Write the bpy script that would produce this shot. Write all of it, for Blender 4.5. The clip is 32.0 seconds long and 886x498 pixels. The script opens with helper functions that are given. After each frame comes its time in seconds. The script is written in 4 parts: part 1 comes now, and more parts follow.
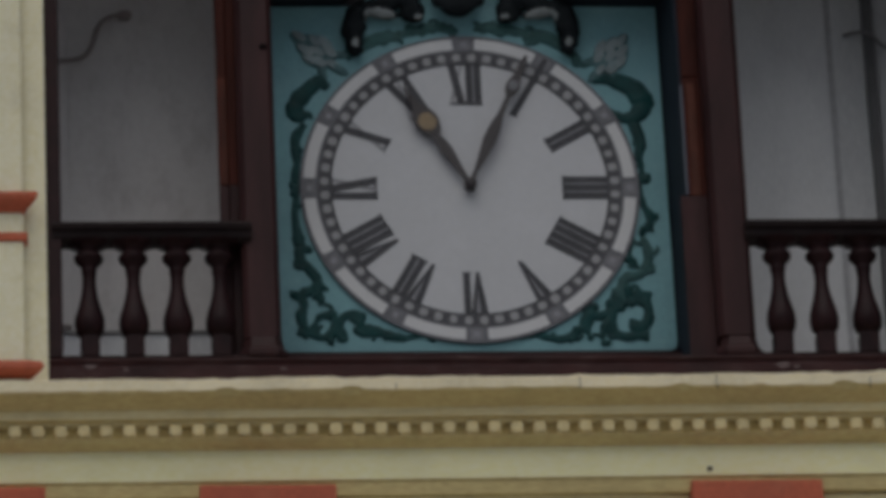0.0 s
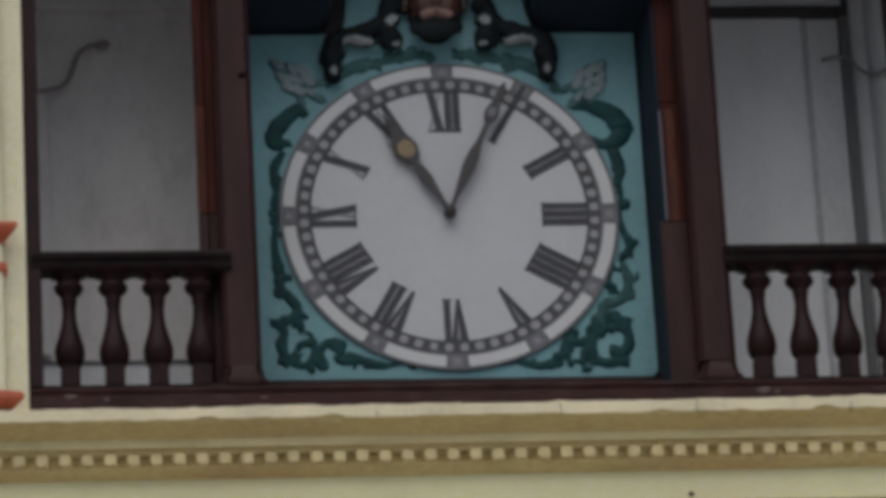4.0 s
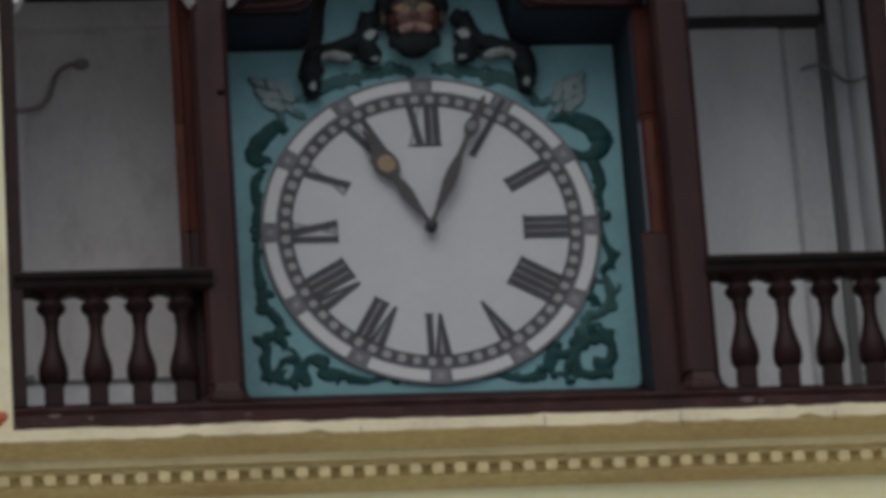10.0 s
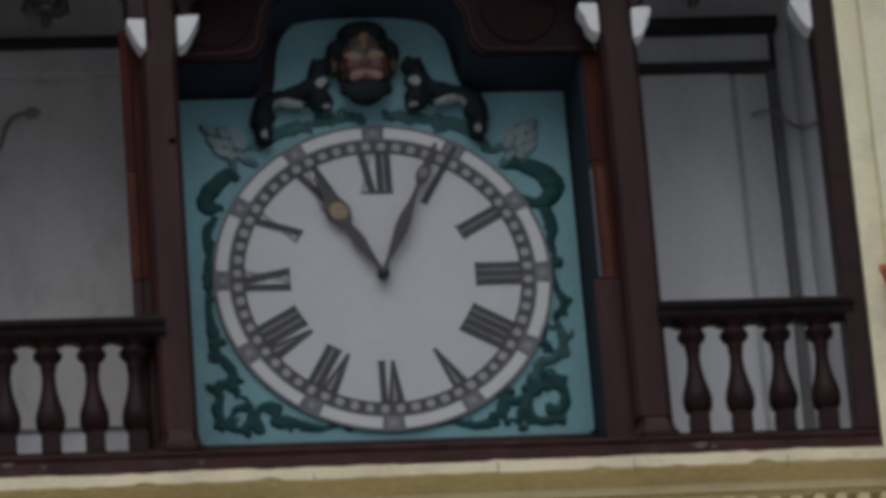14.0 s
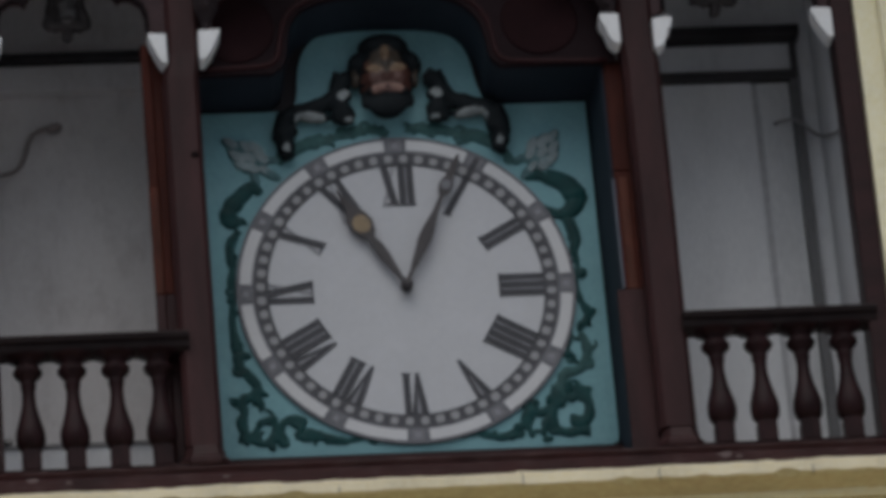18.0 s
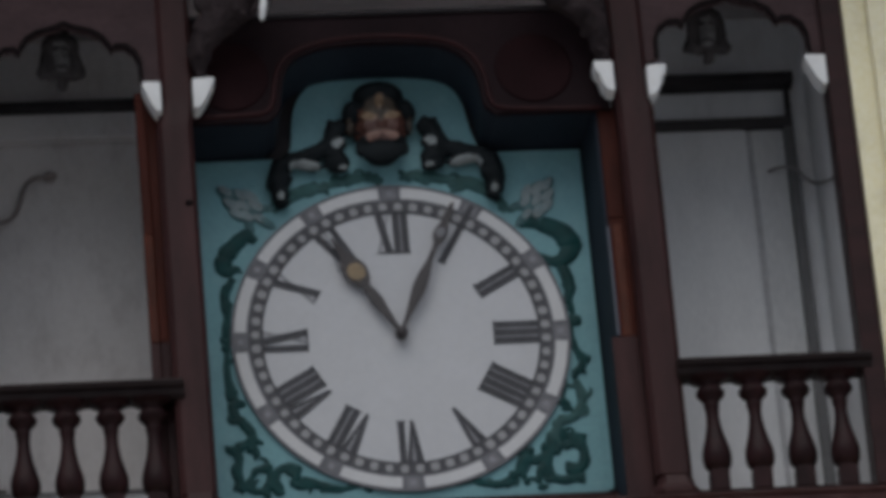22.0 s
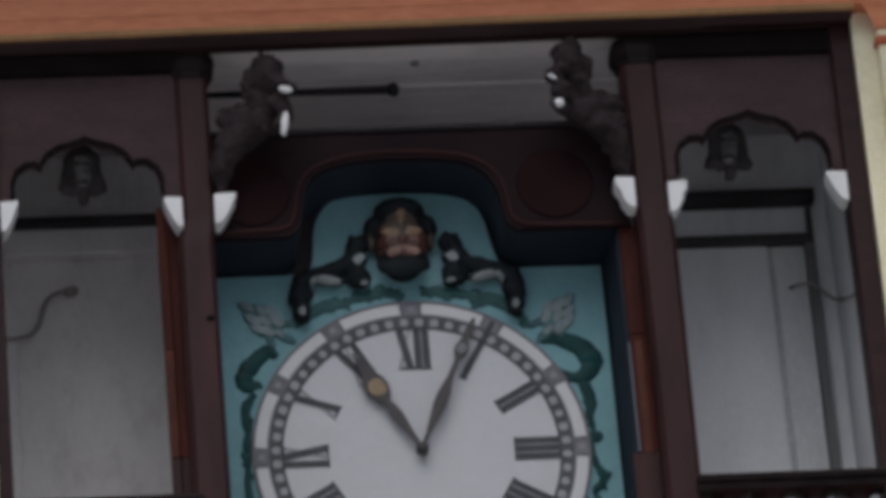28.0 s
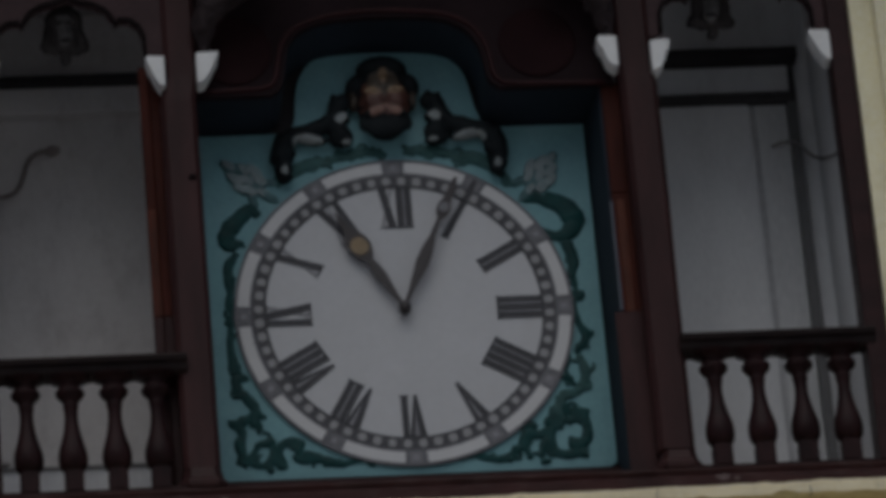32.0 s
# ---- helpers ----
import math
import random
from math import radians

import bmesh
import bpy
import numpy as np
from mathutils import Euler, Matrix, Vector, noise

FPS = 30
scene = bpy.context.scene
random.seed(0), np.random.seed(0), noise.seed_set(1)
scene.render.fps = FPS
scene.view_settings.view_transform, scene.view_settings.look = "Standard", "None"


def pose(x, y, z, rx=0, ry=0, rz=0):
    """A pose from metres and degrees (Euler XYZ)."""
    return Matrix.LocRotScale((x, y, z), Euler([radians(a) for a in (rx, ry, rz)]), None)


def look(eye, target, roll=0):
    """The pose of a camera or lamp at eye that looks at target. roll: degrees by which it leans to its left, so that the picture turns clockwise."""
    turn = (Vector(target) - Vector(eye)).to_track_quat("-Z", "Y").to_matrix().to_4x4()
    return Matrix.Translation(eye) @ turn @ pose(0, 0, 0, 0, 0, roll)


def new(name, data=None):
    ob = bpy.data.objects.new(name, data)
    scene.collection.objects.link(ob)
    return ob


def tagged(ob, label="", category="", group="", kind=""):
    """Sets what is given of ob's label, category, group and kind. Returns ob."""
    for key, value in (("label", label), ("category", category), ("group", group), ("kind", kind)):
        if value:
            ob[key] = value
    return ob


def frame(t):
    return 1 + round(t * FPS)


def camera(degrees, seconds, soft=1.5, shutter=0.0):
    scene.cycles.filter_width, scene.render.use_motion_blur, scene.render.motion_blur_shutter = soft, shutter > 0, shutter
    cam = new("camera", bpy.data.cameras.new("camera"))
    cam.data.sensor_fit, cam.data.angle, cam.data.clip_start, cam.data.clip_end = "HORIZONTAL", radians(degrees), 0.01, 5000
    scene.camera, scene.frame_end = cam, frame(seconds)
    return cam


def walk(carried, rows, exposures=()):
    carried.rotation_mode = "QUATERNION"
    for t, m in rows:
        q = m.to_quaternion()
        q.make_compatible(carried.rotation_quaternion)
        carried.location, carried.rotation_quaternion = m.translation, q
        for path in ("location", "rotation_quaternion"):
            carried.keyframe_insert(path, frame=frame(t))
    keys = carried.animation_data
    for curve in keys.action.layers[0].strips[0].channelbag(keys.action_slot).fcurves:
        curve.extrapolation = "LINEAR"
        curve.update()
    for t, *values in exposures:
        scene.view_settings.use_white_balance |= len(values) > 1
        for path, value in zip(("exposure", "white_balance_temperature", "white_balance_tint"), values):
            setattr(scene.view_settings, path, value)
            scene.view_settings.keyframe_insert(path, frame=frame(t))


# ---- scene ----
# ---------------------------------------------------------------- camera: a hand-held telephoto from the street
ZC = 12.5  # height of the dial's centre over the street
EYE_AT = (-2.400, -22.382, ZC - 10.862)
cam = camera(8.54, 32.0, soft=4.9)
# seconds, yaw, pitch, roll
ROWS = [
    (0.0, -5.803, 25.195, -2.699),
    (0.5, -5.877, 25.261, -2.764),
    (1.0, -5.863, 25.417, -2.953),
    (1.5, -5.931, 25.341, -2.880),
    (2.0, -5.902, 25.376, -2.794),
    (2.5, -5.945, 25.319, -2.960),
    (3.0, -6.014, 25.455, -3.183),
    (3.5, -6.016, 25.449, -3.160),
    (5.5, -6.020, 25.459, -3.545),
    (6.0, -5.956, 25.521, -3.638),
    (6.5, -6.066, 25.569, -3.702),
    (7.0, -6.123, 25.574, -3.771),
    (7.5, -6.141, 25.488, -3.829),
    (8.0, -6.090, 25.564, -3.895),
    (8.5, -6.163, 25.605, -3.992),
    (9.0, -6.152, 25.599, -4.117),
    (9.5, -6.194, 25.597, -4.101),
    (10.0, -6.238, 25.573, -4.093),
    (10.5, -6.257, 25.595, -4.175),
    (11.0, -6.277, 25.636, -4.210),
    (11.5, -6.398, 25.686, -4.229),
    (12.0, -6.387, 25.691, -4.313),
    (12.5, -6.481, 25.677, -4.331),
    (13.0, -6.592, 25.697, -4.376),
    (13.5, -6.650, 25.801, -4.482),
    (14.0, -6.788, 25.991, -4.615),
    (14.5, -6.637, 25.965, -4.660),
    (16.5, -6.554, 26.007, -5.025),
    (17.0, -6.574, 26.032, -5.145),
    (17.5, -6.632, 26.081, -5.098),
    (18.0, -6.551, 26.124, -5.015),
    (18.5, -6.518, 26.247, -5.044),
    (19.0, -6.521, 26.305, -5.091),
    (19.5, -6.517, 26.408, -5.141),
    (20.0, -6.585, 26.513, -5.141),
    (20.5, -6.628, 26.398, -5.033),
    (21.0, -6.609, 26.501, -5.134),
    (21.5, -6.672, 26.462, -5.196),
    (22.0, -6.654, 26.578, -5.158),
    (22.5, -6.611, 26.616, -5.245),
    (23.0, -6.660, 26.636, -5.306),
    (23.5, -6.637, 26.641, -5.261),
    (24.0, -6.611, 26.659, -5.247),
    (24.5, -6.641, 26.738, -5.334),
    (25.0, -6.590, 26.883, -5.249),
    (25.5, -6.642, 27.052, -5.265),
    (26.0, -6.660, 27.326, -5.289),
    (26.5, -6.626, 27.526, -5.171),
    (28.5, -6.577, 27.713, -4.938),
    (29.0, -6.675, 27.521, -4.886),
    (29.5, -6.658, 27.246, -4.930),
    (30.0, -6.612, 27.258, -4.916),
    (30.5, -6.656, 27.154, -5.085),
    (31.0, -6.481, 26.915, -5.020),
    (31.5, -6.556, 26.637, -5.058),
    (32.0, -6.594, 26.337, -5.053),
]
BASE = -0.44
EXPOSURES = [(t, BASE + e, 6350 if t < 11 else 6200, 10 if 28 < t < 29.6 else 7.5) for t, e in ((0, -0.28), (1, -0.34), (2, 0.13), (3, 0.2), (5, 0), (6, -0.05), (7, 0.04), (8, 0.07), (9, 0.08), (10, 0.05), (13, 0.05), (14, 0), (17, 0), (18, 0.05), (20, 0.16), (23, 0.17), (25, 0.2), (26, 0.24), (28.5, 0.38), (29, 0.33), (30, -0.62), (31, -0.25), (32, -0.63))]
walk(cam, [(t, pose(*EYE_AT, 90 + pitch, 0, yaw) @ pose(0, 0, 0, 0, 0, roll)) for t, yaw, pitch, roll in ROWS], EXPOSURES)

# ---------------------------------------------------------------- light: an overcast day
world = bpy.data.worlds.new("overcast_sky")
scene.world = world
world.use_nodes = True
wn, wl = world.node_tree.nodes, world.node_tree.links
sky = wn.new("ShaderNodeTexSky")
sky.sky_type, sky.sun_disc = "NISHITA", False
sky.sun_elevation, sky.sun_rotation = radians(58), radians(190)
sky.dust_density, sky.air_density = 4.0, 1.0
grey = wn.new("ShaderNodeHueSaturation")
grey.inputs["Saturation"].default_value = 0.9
wl.new(sky.outputs[0], grey.inputs["Color"])
wl.new(grey.outputs[0], wn["Background"].inputs["Color"])
wn["Background"].inputs["Strength"].default_value = 0.075
sun = new("sun", bpy.data.lights.new("sun", "SUN"))
sun.data.energy, sun.data.angle, sun.data.color = 1.4, radians(70), (1.0, 0.99, 0.972)
sun.matrix_world = look((-3, -16.5, ZC + 27), (0, 0, ZC))


# ---------------------------------------------------------------- materials
def material(name, colour, rough=0.6, var=0.25, scale=3.0, fine=60.0, bump=0.15, stain=None, amount=0.4, stretch=(1, 1, 1), piece=0.0, metal=0.0, grain=0.35, spec=0.5):
    """A surface with broad and fine variation of its colour, stains of a second colour and fine relief."""
    m = bpy.data.materials.new(name)
    m.use_nodes = True
    n, l = m.node_tree.nodes, m.node_tree.links
    b = n["Principled BSDF"]
    geo = n.new("ShaderNodeNewGeometry")
    mp = n.new("ShaderNodeMapping")
    mp.inputs["Scale"].default_value = stretch
    l.new(geo.outputs["Position"], mp.inputs["Vector"])
    broad, small = n.new("ShaderNodeTexNoise"), n.new("ShaderNodeTexNoise")
    broad.inputs["Scale"].default_value, broad.inputs["Detail"].default_value = scale, 6
    small.inputs["Scale"].default_value, small.inputs["Detail"].default_value = fine, 3
    l.new(mp.outputs[0], broad.inputs["Vector"]), l.new(mp.outputs[0], small.inputs["Vector"])
    ramp = n.new("ShaderNodeValToRGB")
    lo, hi = [c * (1 - var) for c in colour], [min(1, c * (1 + var)) for c in colour]
    ramp.color_ramp.elements[0].position, ramp.color_ramp.elements[1].position = 0.3, 0.7
    ramp.color_ramp.elements[0].color, ramp.color_ramp.elements[1].color = (*lo, 1), (*hi, 1)
    l.new(broad.outputs["Fac"], ramp.inputs["Fac"])
    mix = n.new("ShaderNodeMix")
    mix.data_type, mix.blend_type = "RGBA", "OVERLAY"
    mix.inputs["Factor"].default_value = grain
    l.new(ramp.outputs[0], mix.inputs[6]), l.new(small.outputs["Fac"], mix.inputs[7])
    out = mix.outputs[2]
    if stain:
        s = n.new("ShaderNodeTexNoise")
        s.inputs["Scale"].default_value, s.inputs["Detail"].default_value, s.inputs["Roughness"].default_value = scale * 2.3, 8, 0.7
        l.new(mp.outputs[0], s.inputs["Vector"])
        r = n.new("ShaderNodeValToRGB")
        r.color_ramp.elements[0].position, r.color_ramp.elements[1].position = 0.5, 0.75
        r.color_ramp.elements[1].color = (amount, amount, amount, 1)
        l.new(s.outputs["Fac"], r.inputs["Fac"])
        sm = n.new("ShaderNodeMix")
        sm.data_type = "RGBA"
        sm.inputs[7].default_value = (*stain, 1)
        l.new(r.outputs[0], sm.inputs["Factor"]), l.new(out, sm.inputs[6])
        out = sm.outputs[2]
    if piece:
        info = n.new("ShaderNodeObjectInfo")
        mr = n.new("ShaderNodeMapRange")
        mr.inputs["To Min"].default_value, mr.inputs["To Max"].default_value = 1 - piece, 1 + piece
        l.new(info.outputs["Random"], mr.inputs["Value"])
        hs = n.new("ShaderNodeHueSaturation")
        l.new(mr.outputs[0], hs.inputs["Value"]), l.new(out, hs.inputs["Color"])
        out = hs.outputs[0]
    l.new(out, b.inputs["Base Color"])
    rr = n.new("ShaderNodeMapRange")
    rr.inputs["To Min"].default_value, rr.inputs["To Max"].default_value = max(0.05, rough - 0.12), min(1, rough + 0.12)
    l.new(broad.outputs["Fac"], rr.inputs["Value"]), l.new(rr.outputs[0], b.inputs["Roughness"])
    bp = n.new("ShaderNodeBump")
    bp.inputs["Strength"].default_value, bp.inputs["Distance"].default_value = bump, 0.004
    l.new(small.outputs["Fac"], bp.inputs["Height"]), l.new(bp.outputs[0], b.inputs["Normal"])
    b.inputs["Metallic"].default_value = metal
    b.inputs["Specular IOR Level"].default_value = spec
    return m


CREAM = material("cream_limewash", (0.79, 0.735, 0.52), 0.85, 0.08, 1.6, 45, 0.25, (0.42, 0.37, 0.24), 0.45)
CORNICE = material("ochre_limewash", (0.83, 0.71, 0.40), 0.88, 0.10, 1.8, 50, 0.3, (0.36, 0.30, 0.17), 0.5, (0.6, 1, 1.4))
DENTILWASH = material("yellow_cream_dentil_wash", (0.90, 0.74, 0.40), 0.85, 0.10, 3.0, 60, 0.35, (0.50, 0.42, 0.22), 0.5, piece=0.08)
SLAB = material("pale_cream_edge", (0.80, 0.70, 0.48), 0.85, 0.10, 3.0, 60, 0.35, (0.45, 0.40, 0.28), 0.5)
# Frieze colour is lifted to stand in for light lost under the mouldings.
LITFRIEZE = material("lightened_frieze_limewash", (0.88, 0.825, 0.50), 0.9, 0.08, 1.4, 45, 0.25, (0.66, 0.60, 0.34), 0.4, (0.6, 1, 1.2))
# Darker ochre colours shade into the cornice undersides and the dentil groove.
SHADEOCHRE = material("shaded_ochre_moulding", (0.605, 0.48, 0.22), 0.9, 0.12, 2.2, 50, 0.3, (0.34, 0.26, 0.11), 0.5, (0.6, 1, 1.4))
SILLWOOD = material("worn_red_sill", (0.036, 0.0125, 0.0125), 0.5, 0.35, 4.0, 70, 0.3, (0.14, 0.10, 0.095), 0.35, (1.0, 3, 3), spec=0.15)
CHIP = material("bare_dusty_chip", (0.12, 0.085, 0.085), 0.8, 0.3, 30.0, 90, 0.3)
JAMBGREY = material("dark_grey_door_jamb", (0.15, 0.148, 0.152), 0.6, 0.15, 4.0, 60, 0.15)
CARVED = material("dull_carved_timber", (0.031, 0.0232, 0.0245), 0.7, 0.35, 16.0, 60, 0.3, (0.048, 0.040, 0.042), 0.5, spec=0.08)
PALEPENDANT = material("pale_dusty_carved_timber", (0.23, 0.22, 0.22), 0.75, 0.3, 14.0, 60, 0.2, (0.05, 0.045, 0.045), 0.5, spec=0.08)
PENDANT = material("dusty_carved_timber", (0.085, 0.076, 0.076), 0.7, 0.3, 9.0, 60, 0.2, spec=0.1)
TERRACOTTA = material("brick_red_paint", (0.44, 0.098, 0.045), 0.75, 0.16, 2.5, 50, 0.2, (0.50, 0.20, 0.11), 0.35)
ORANGE = material("orange_fascia_paint", (0.62, 0.23, 0.115), 0.75, 0.10, 1.2, 40, 0.2, (0.52, 0.20, 0.10), 0.3, (0.3, 1, 1))
WOOD = material("dark_red_stained_teak", (0.0375, 0.0158, 0.0158), 0.42, 0.30, 4.0, 70, 0.25, (0.022, 0.012, 0.012), 0.6, (3, 3, 0.5), 0.12, spec=0.13)
TURNED = material("dark_purple_stained_turned_teak", (0.0195, 0.0078, 0.0085), 0.45, 0.35, 6.0, 70, 0.25, (0.030, 0.011, 0.012), 0.5, (3, 3, 1.5), 0.2, spec=0.11)
WOODH = material("dark_red_stained_teak_lengthwise", (0.0255, 0.0105, 0.011), 0.45, 0.30, 4.0, 70, 0.25, (0.022, 0.012, 0.012), 0.6, (0.5, 3, 3), 0.12, spec=0.13)
VALANCE = material("brown_stained_panel", (0.063, 0.0395, 0.0415), 0.6, 0.22, 3.0, 60, 0.2, (0.035, 0.02, 0.02), 0.5, (0.8, 2, 2), spec=0.1)
REDWOOD = material("polished_red_teak", (0.055, 0.0152, 0.0108), 0.45, 0.45, 5.0, 60, 0.2, (0.074, 0.0195, 0.0118), 0.6, (3, 3, 0.4), spec=0.06)
LITWORNEDGE = material("worn_lit_red_edge", (0.068, 0.0195, 0.0118), 0.45, 0.45, 6.0, 60, 0.2, (0.098, 0.028, 0.015), 0.6, (3, 3, 0.6), spec=0.1)
WORNRED = material("worn_orange_teak", (0.078, 0.0255, 0.0155), 0.45, 0.4, 8.0, 60, 0.2, (0.07, 0.018, 0.012), 0.6, (3, 3, 0.6), spec=0.12)
RAIL = material("near_black_rail", (0.018, 0.012, 0.012), 0.55, 0.3, 4.0, 70, 0.25, None, 0.4, (0.5, 3, 3), spec=0.12)
RIMBLACK = material("black_carved_rim", (0.0115, 0.0085, 0.009), 0.7, 0.3, 6.0, 60, 0.2, spec=0.03)
BLACKWOOD = material("sooty_dark_wood", (0.030, 0.026, 0.028), 0.6, 0.3, 5.0, 60, 0.2, spec=0.15)
WALLBEAM = material("sooty_tie_beam", (0.046, 0.043, 0.045), 0.7, 0.3, 5.0, 60, 0.2, spec=0.1)
MAROON = material("dark_maroon_board", (0.0185, 0.0112, 0.0128), 0.6, 0.25, 3.0, 60, 0.15, spec=0.035)
BEAD = material("maroon_red_bead", (0.028, 0.008, 0.009), 0.45, 0.2, 4.0, 60, 0.1, spec=0.15)
NAVY = material("navy_painted_lining", (0.0205, 0.027, 0.0375), 0.55, 0.25, 3.0, 60, 0.1, spec=0.06)
GREYBLUE = material("grey_blue_edge_paint", (0.056, 0.063, 0.085), 0.6, 0.15, 4.0, 60, 0.1)
TEAL = material("teal_painted_board", (0.165, 0.325, 0.355), 0.55, 0.12, 3.2, 55, 0.12, (0.235, 0.385, 0.42), 0.55, grain=0.22, spec=0.25)
DIAL = material("white_enamel_dial", (0.495, 0.498, 0.517), 0.45, 0.03, 1.6, 40, 0.05, (0.62, 0.62, 0.66), 0.3, grain=0.06, spec=0.25)
RING = material("white_ring_paint", (0.56, 0.56, 0.57), 0.5, 0.04, 3.0, 40, 0.06, grain=0.06, spec=0.25)
INK = material("charcoal_numeral_paint", (0.055, 0.055, 0.062), 0.55, 0.2, 6.0, 60, 0.08, grain=0.12, spec=0.25)
INKMID = material("slate_grey_paint", (0.13, 0.13, 0.145), 0.55, 0.2, 6.0, 60, 0.08, grain=0.12, spec=0.25)
INKBLOCK = material("worn_grey_block_paint", (0.17, 0.17, 0.185), 0.55, 0.25, 9.0, 60, 0.08, (0.07, 0.07, 0.08), 0.6, grain=0.12, spec=0.25)
INKTRACK = material("grey_track_paint", (0.072, 0.072, 0.080), 0.55, 0.2, 6.0, 60, 0.08, grain=0.12, spec=0.25)
INKLIGHT = material("mid_grey_numeral_shading", (0.24, 0.24, 0.26), 0.55, 0.2, 6.0, 60, 0.08, grain=0.12, spec=0.25)
INKFAINT = material("faint_grey_hairline_paint", (0.27, 0.27, 0.285), 0.55, 0.2, 6.0, 60, 0.08, grain=0.12, spec=0.25)
MARK = material("pale_grey_mark_paint", (0.295, 0.295, 0.305), 0.5, 0.1, 6.0, 40, 0.06, grain=0.1, spec=0.25)
DISC = material("dull_maroon_disc", (0.018, 0.0078, 0.0088), 0.7, 0.25, 4.0, 60, 0.1, spec=0.04)
STILE = material("grey_door_stile_paint", (0.65, 0.655, 0.665), 0.6, 0.08, 2.0, 50, 0.1, (0.42, 0.42, 0.43), 0.4, (2, 2, 0.5))
STRIP = material("grey_door_joint", (0.46, 0.46, 0.475), 0.7, 0.1, 4.0, 60, 0.1)
FRAME = material("grey_brown_door_frame", (0.055, 0.052, 0.054), 0.6, 0.2, 4.0, 60, 0.15, spec=0.3)
PATCH = material("off_white_statue_paint", (0.21, 0.235, 0.24), 0.55, 0.15, 9.0, 60, 0.1)
HAND = material("dark_iron_hand", (0.030, 0.024, 0.026), 0.5, 0.2, 8.0, 70, 0.1)
GOLD = material("ochre_gilt", (0.22, 0.155, 0.08), 0.45, 0.25, 12.0, 70, 0.2, (0.2, 0.11, 0.04), 0.5)
GREEN = material("dark_green_relief_paint", (0.008, 0.046, 0.047), 0.5, 0.3, 9.0, 60, 0.15, (0.006, 0.035, 0.035), 0.6, spec=0.15)
DULLTEAL = material("dull_grey_green_relief_paint", (0.062, 0.128, 0.138), 0.55, 0.3, 14.0, 60, 0.15, (0.16, 0.24, 0.25), 0.7, spec=0.2)
GREYGREEN = material("faded_grey_green_relief_paint", (0.035, 0.088, 0.088), 0.55, 0.3, 12.0, 60, 0.15, (0.09, 0.15, 0.155), 0.5, spec=0.15)
SILVER = material("grey_white_relief_paint", (0.19, 0.235, 0.245), 0.55, 0.25, 10.0, 60, 0.15, (0.12, 0.24, 0.26), 0.9)
BLACK = material("black_statue_paint", (0.0105, 0.0135, 0.0155), 0.6, 0.3, 8.0, 60, 0.1, spec=0.08)
WHITE = material("white_gloss_paint", (0.74, 0.74, 0.74), 0.45, 0.06, 6.0, 60, 0.1, (0.55, 0.52, 0.48), 0.4)
TAN = material("tan_statue_paint", (0.155, 0.098, 0.055), 0.5, 0.25, 9.0, 60, 0.1)
ROSE = material("pink_ochre_statue_paint", (0.20, 0.110, 0.085), 0.5, 0.2, 9.0, 60, 0.1)
UMBER = material("umber_statue_paint", (0.045, 0.032, 0.022), 0.5, 0.25, 9.0, 60, 0.1)
RUST = material("red_brown_statue_paint", (0.062, 0.0215, 0.0145), 0.5, 0.25, 9.0, 60, 0.1)
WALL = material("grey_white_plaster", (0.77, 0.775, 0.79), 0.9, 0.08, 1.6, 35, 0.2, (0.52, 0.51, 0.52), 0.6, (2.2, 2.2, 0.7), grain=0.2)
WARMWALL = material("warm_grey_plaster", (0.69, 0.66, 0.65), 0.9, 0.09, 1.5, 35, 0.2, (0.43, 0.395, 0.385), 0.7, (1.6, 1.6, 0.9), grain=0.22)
DOOR = material("pale_grey_door_paint", (0.72, 0.725, 0.74), 0.6, 0.06, 2.0, 50, 0.1, (0.47, 0.47, 0.49), 0.3, (2, 2, 0.5))
FILLET = material("brown_ochre_fillet_paint", (0.36, 0.20, 0.085), 0.8, 0.2, 2.0, 50, 0.2, (0.2, 0.12, 0.06), 0.5)
DIMCEILING = material("darkened_ceiling_boards", (0.40, 0.375, 0.375), 0.85, 0.10, 1.5, 40, 0.2, (0.22, 0.20, 0.20), 0.5, (0.5, 2, 1))
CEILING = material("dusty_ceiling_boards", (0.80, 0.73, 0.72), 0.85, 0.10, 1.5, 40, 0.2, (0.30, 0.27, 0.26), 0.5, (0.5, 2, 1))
FLOOR = material("worn_plank_floor", (0.55, 0.52, 0.50), 0.7, 0.2, 3.0, 50, 0.2)
ARMPAINT = material("dusty_brown_cable_arm", (0.27, 0.23, 0.22), 0.6, 0.3, 10.0, 60, 0.1)
CABLE = material("dusty_cable_sheath", (0.27, 0.26, 0.26), 0.6, 0.2, 8.0, 60, 0.1)
TILE = material("clay_roof_tile", (0.30, 0.12, 0.07), 0.85, 0.25, 2.0, 40, 0.3)
PAVING = material("pale_dusty_paving", (0.42, 0.42, 0.425), 0.9, 0.2, 0.3, 8, 0.3, (0.2, 0.19, 0.17), 0.5)


# ---------------------------------------------------------------- mesh helpers (x along the facade, y into it, z from the dial's centre)
OFFSET = {}


def thing(name, base, label, category, group="", kind=""):
    ob = new(name)
    ob.empty_display_size = 0.1
    ob.location = (base[0], base[1], base[2] + ZC)
    OFFSET[ob.name] = Vector(base)
    return tagged(ob, label, category, group, kind)


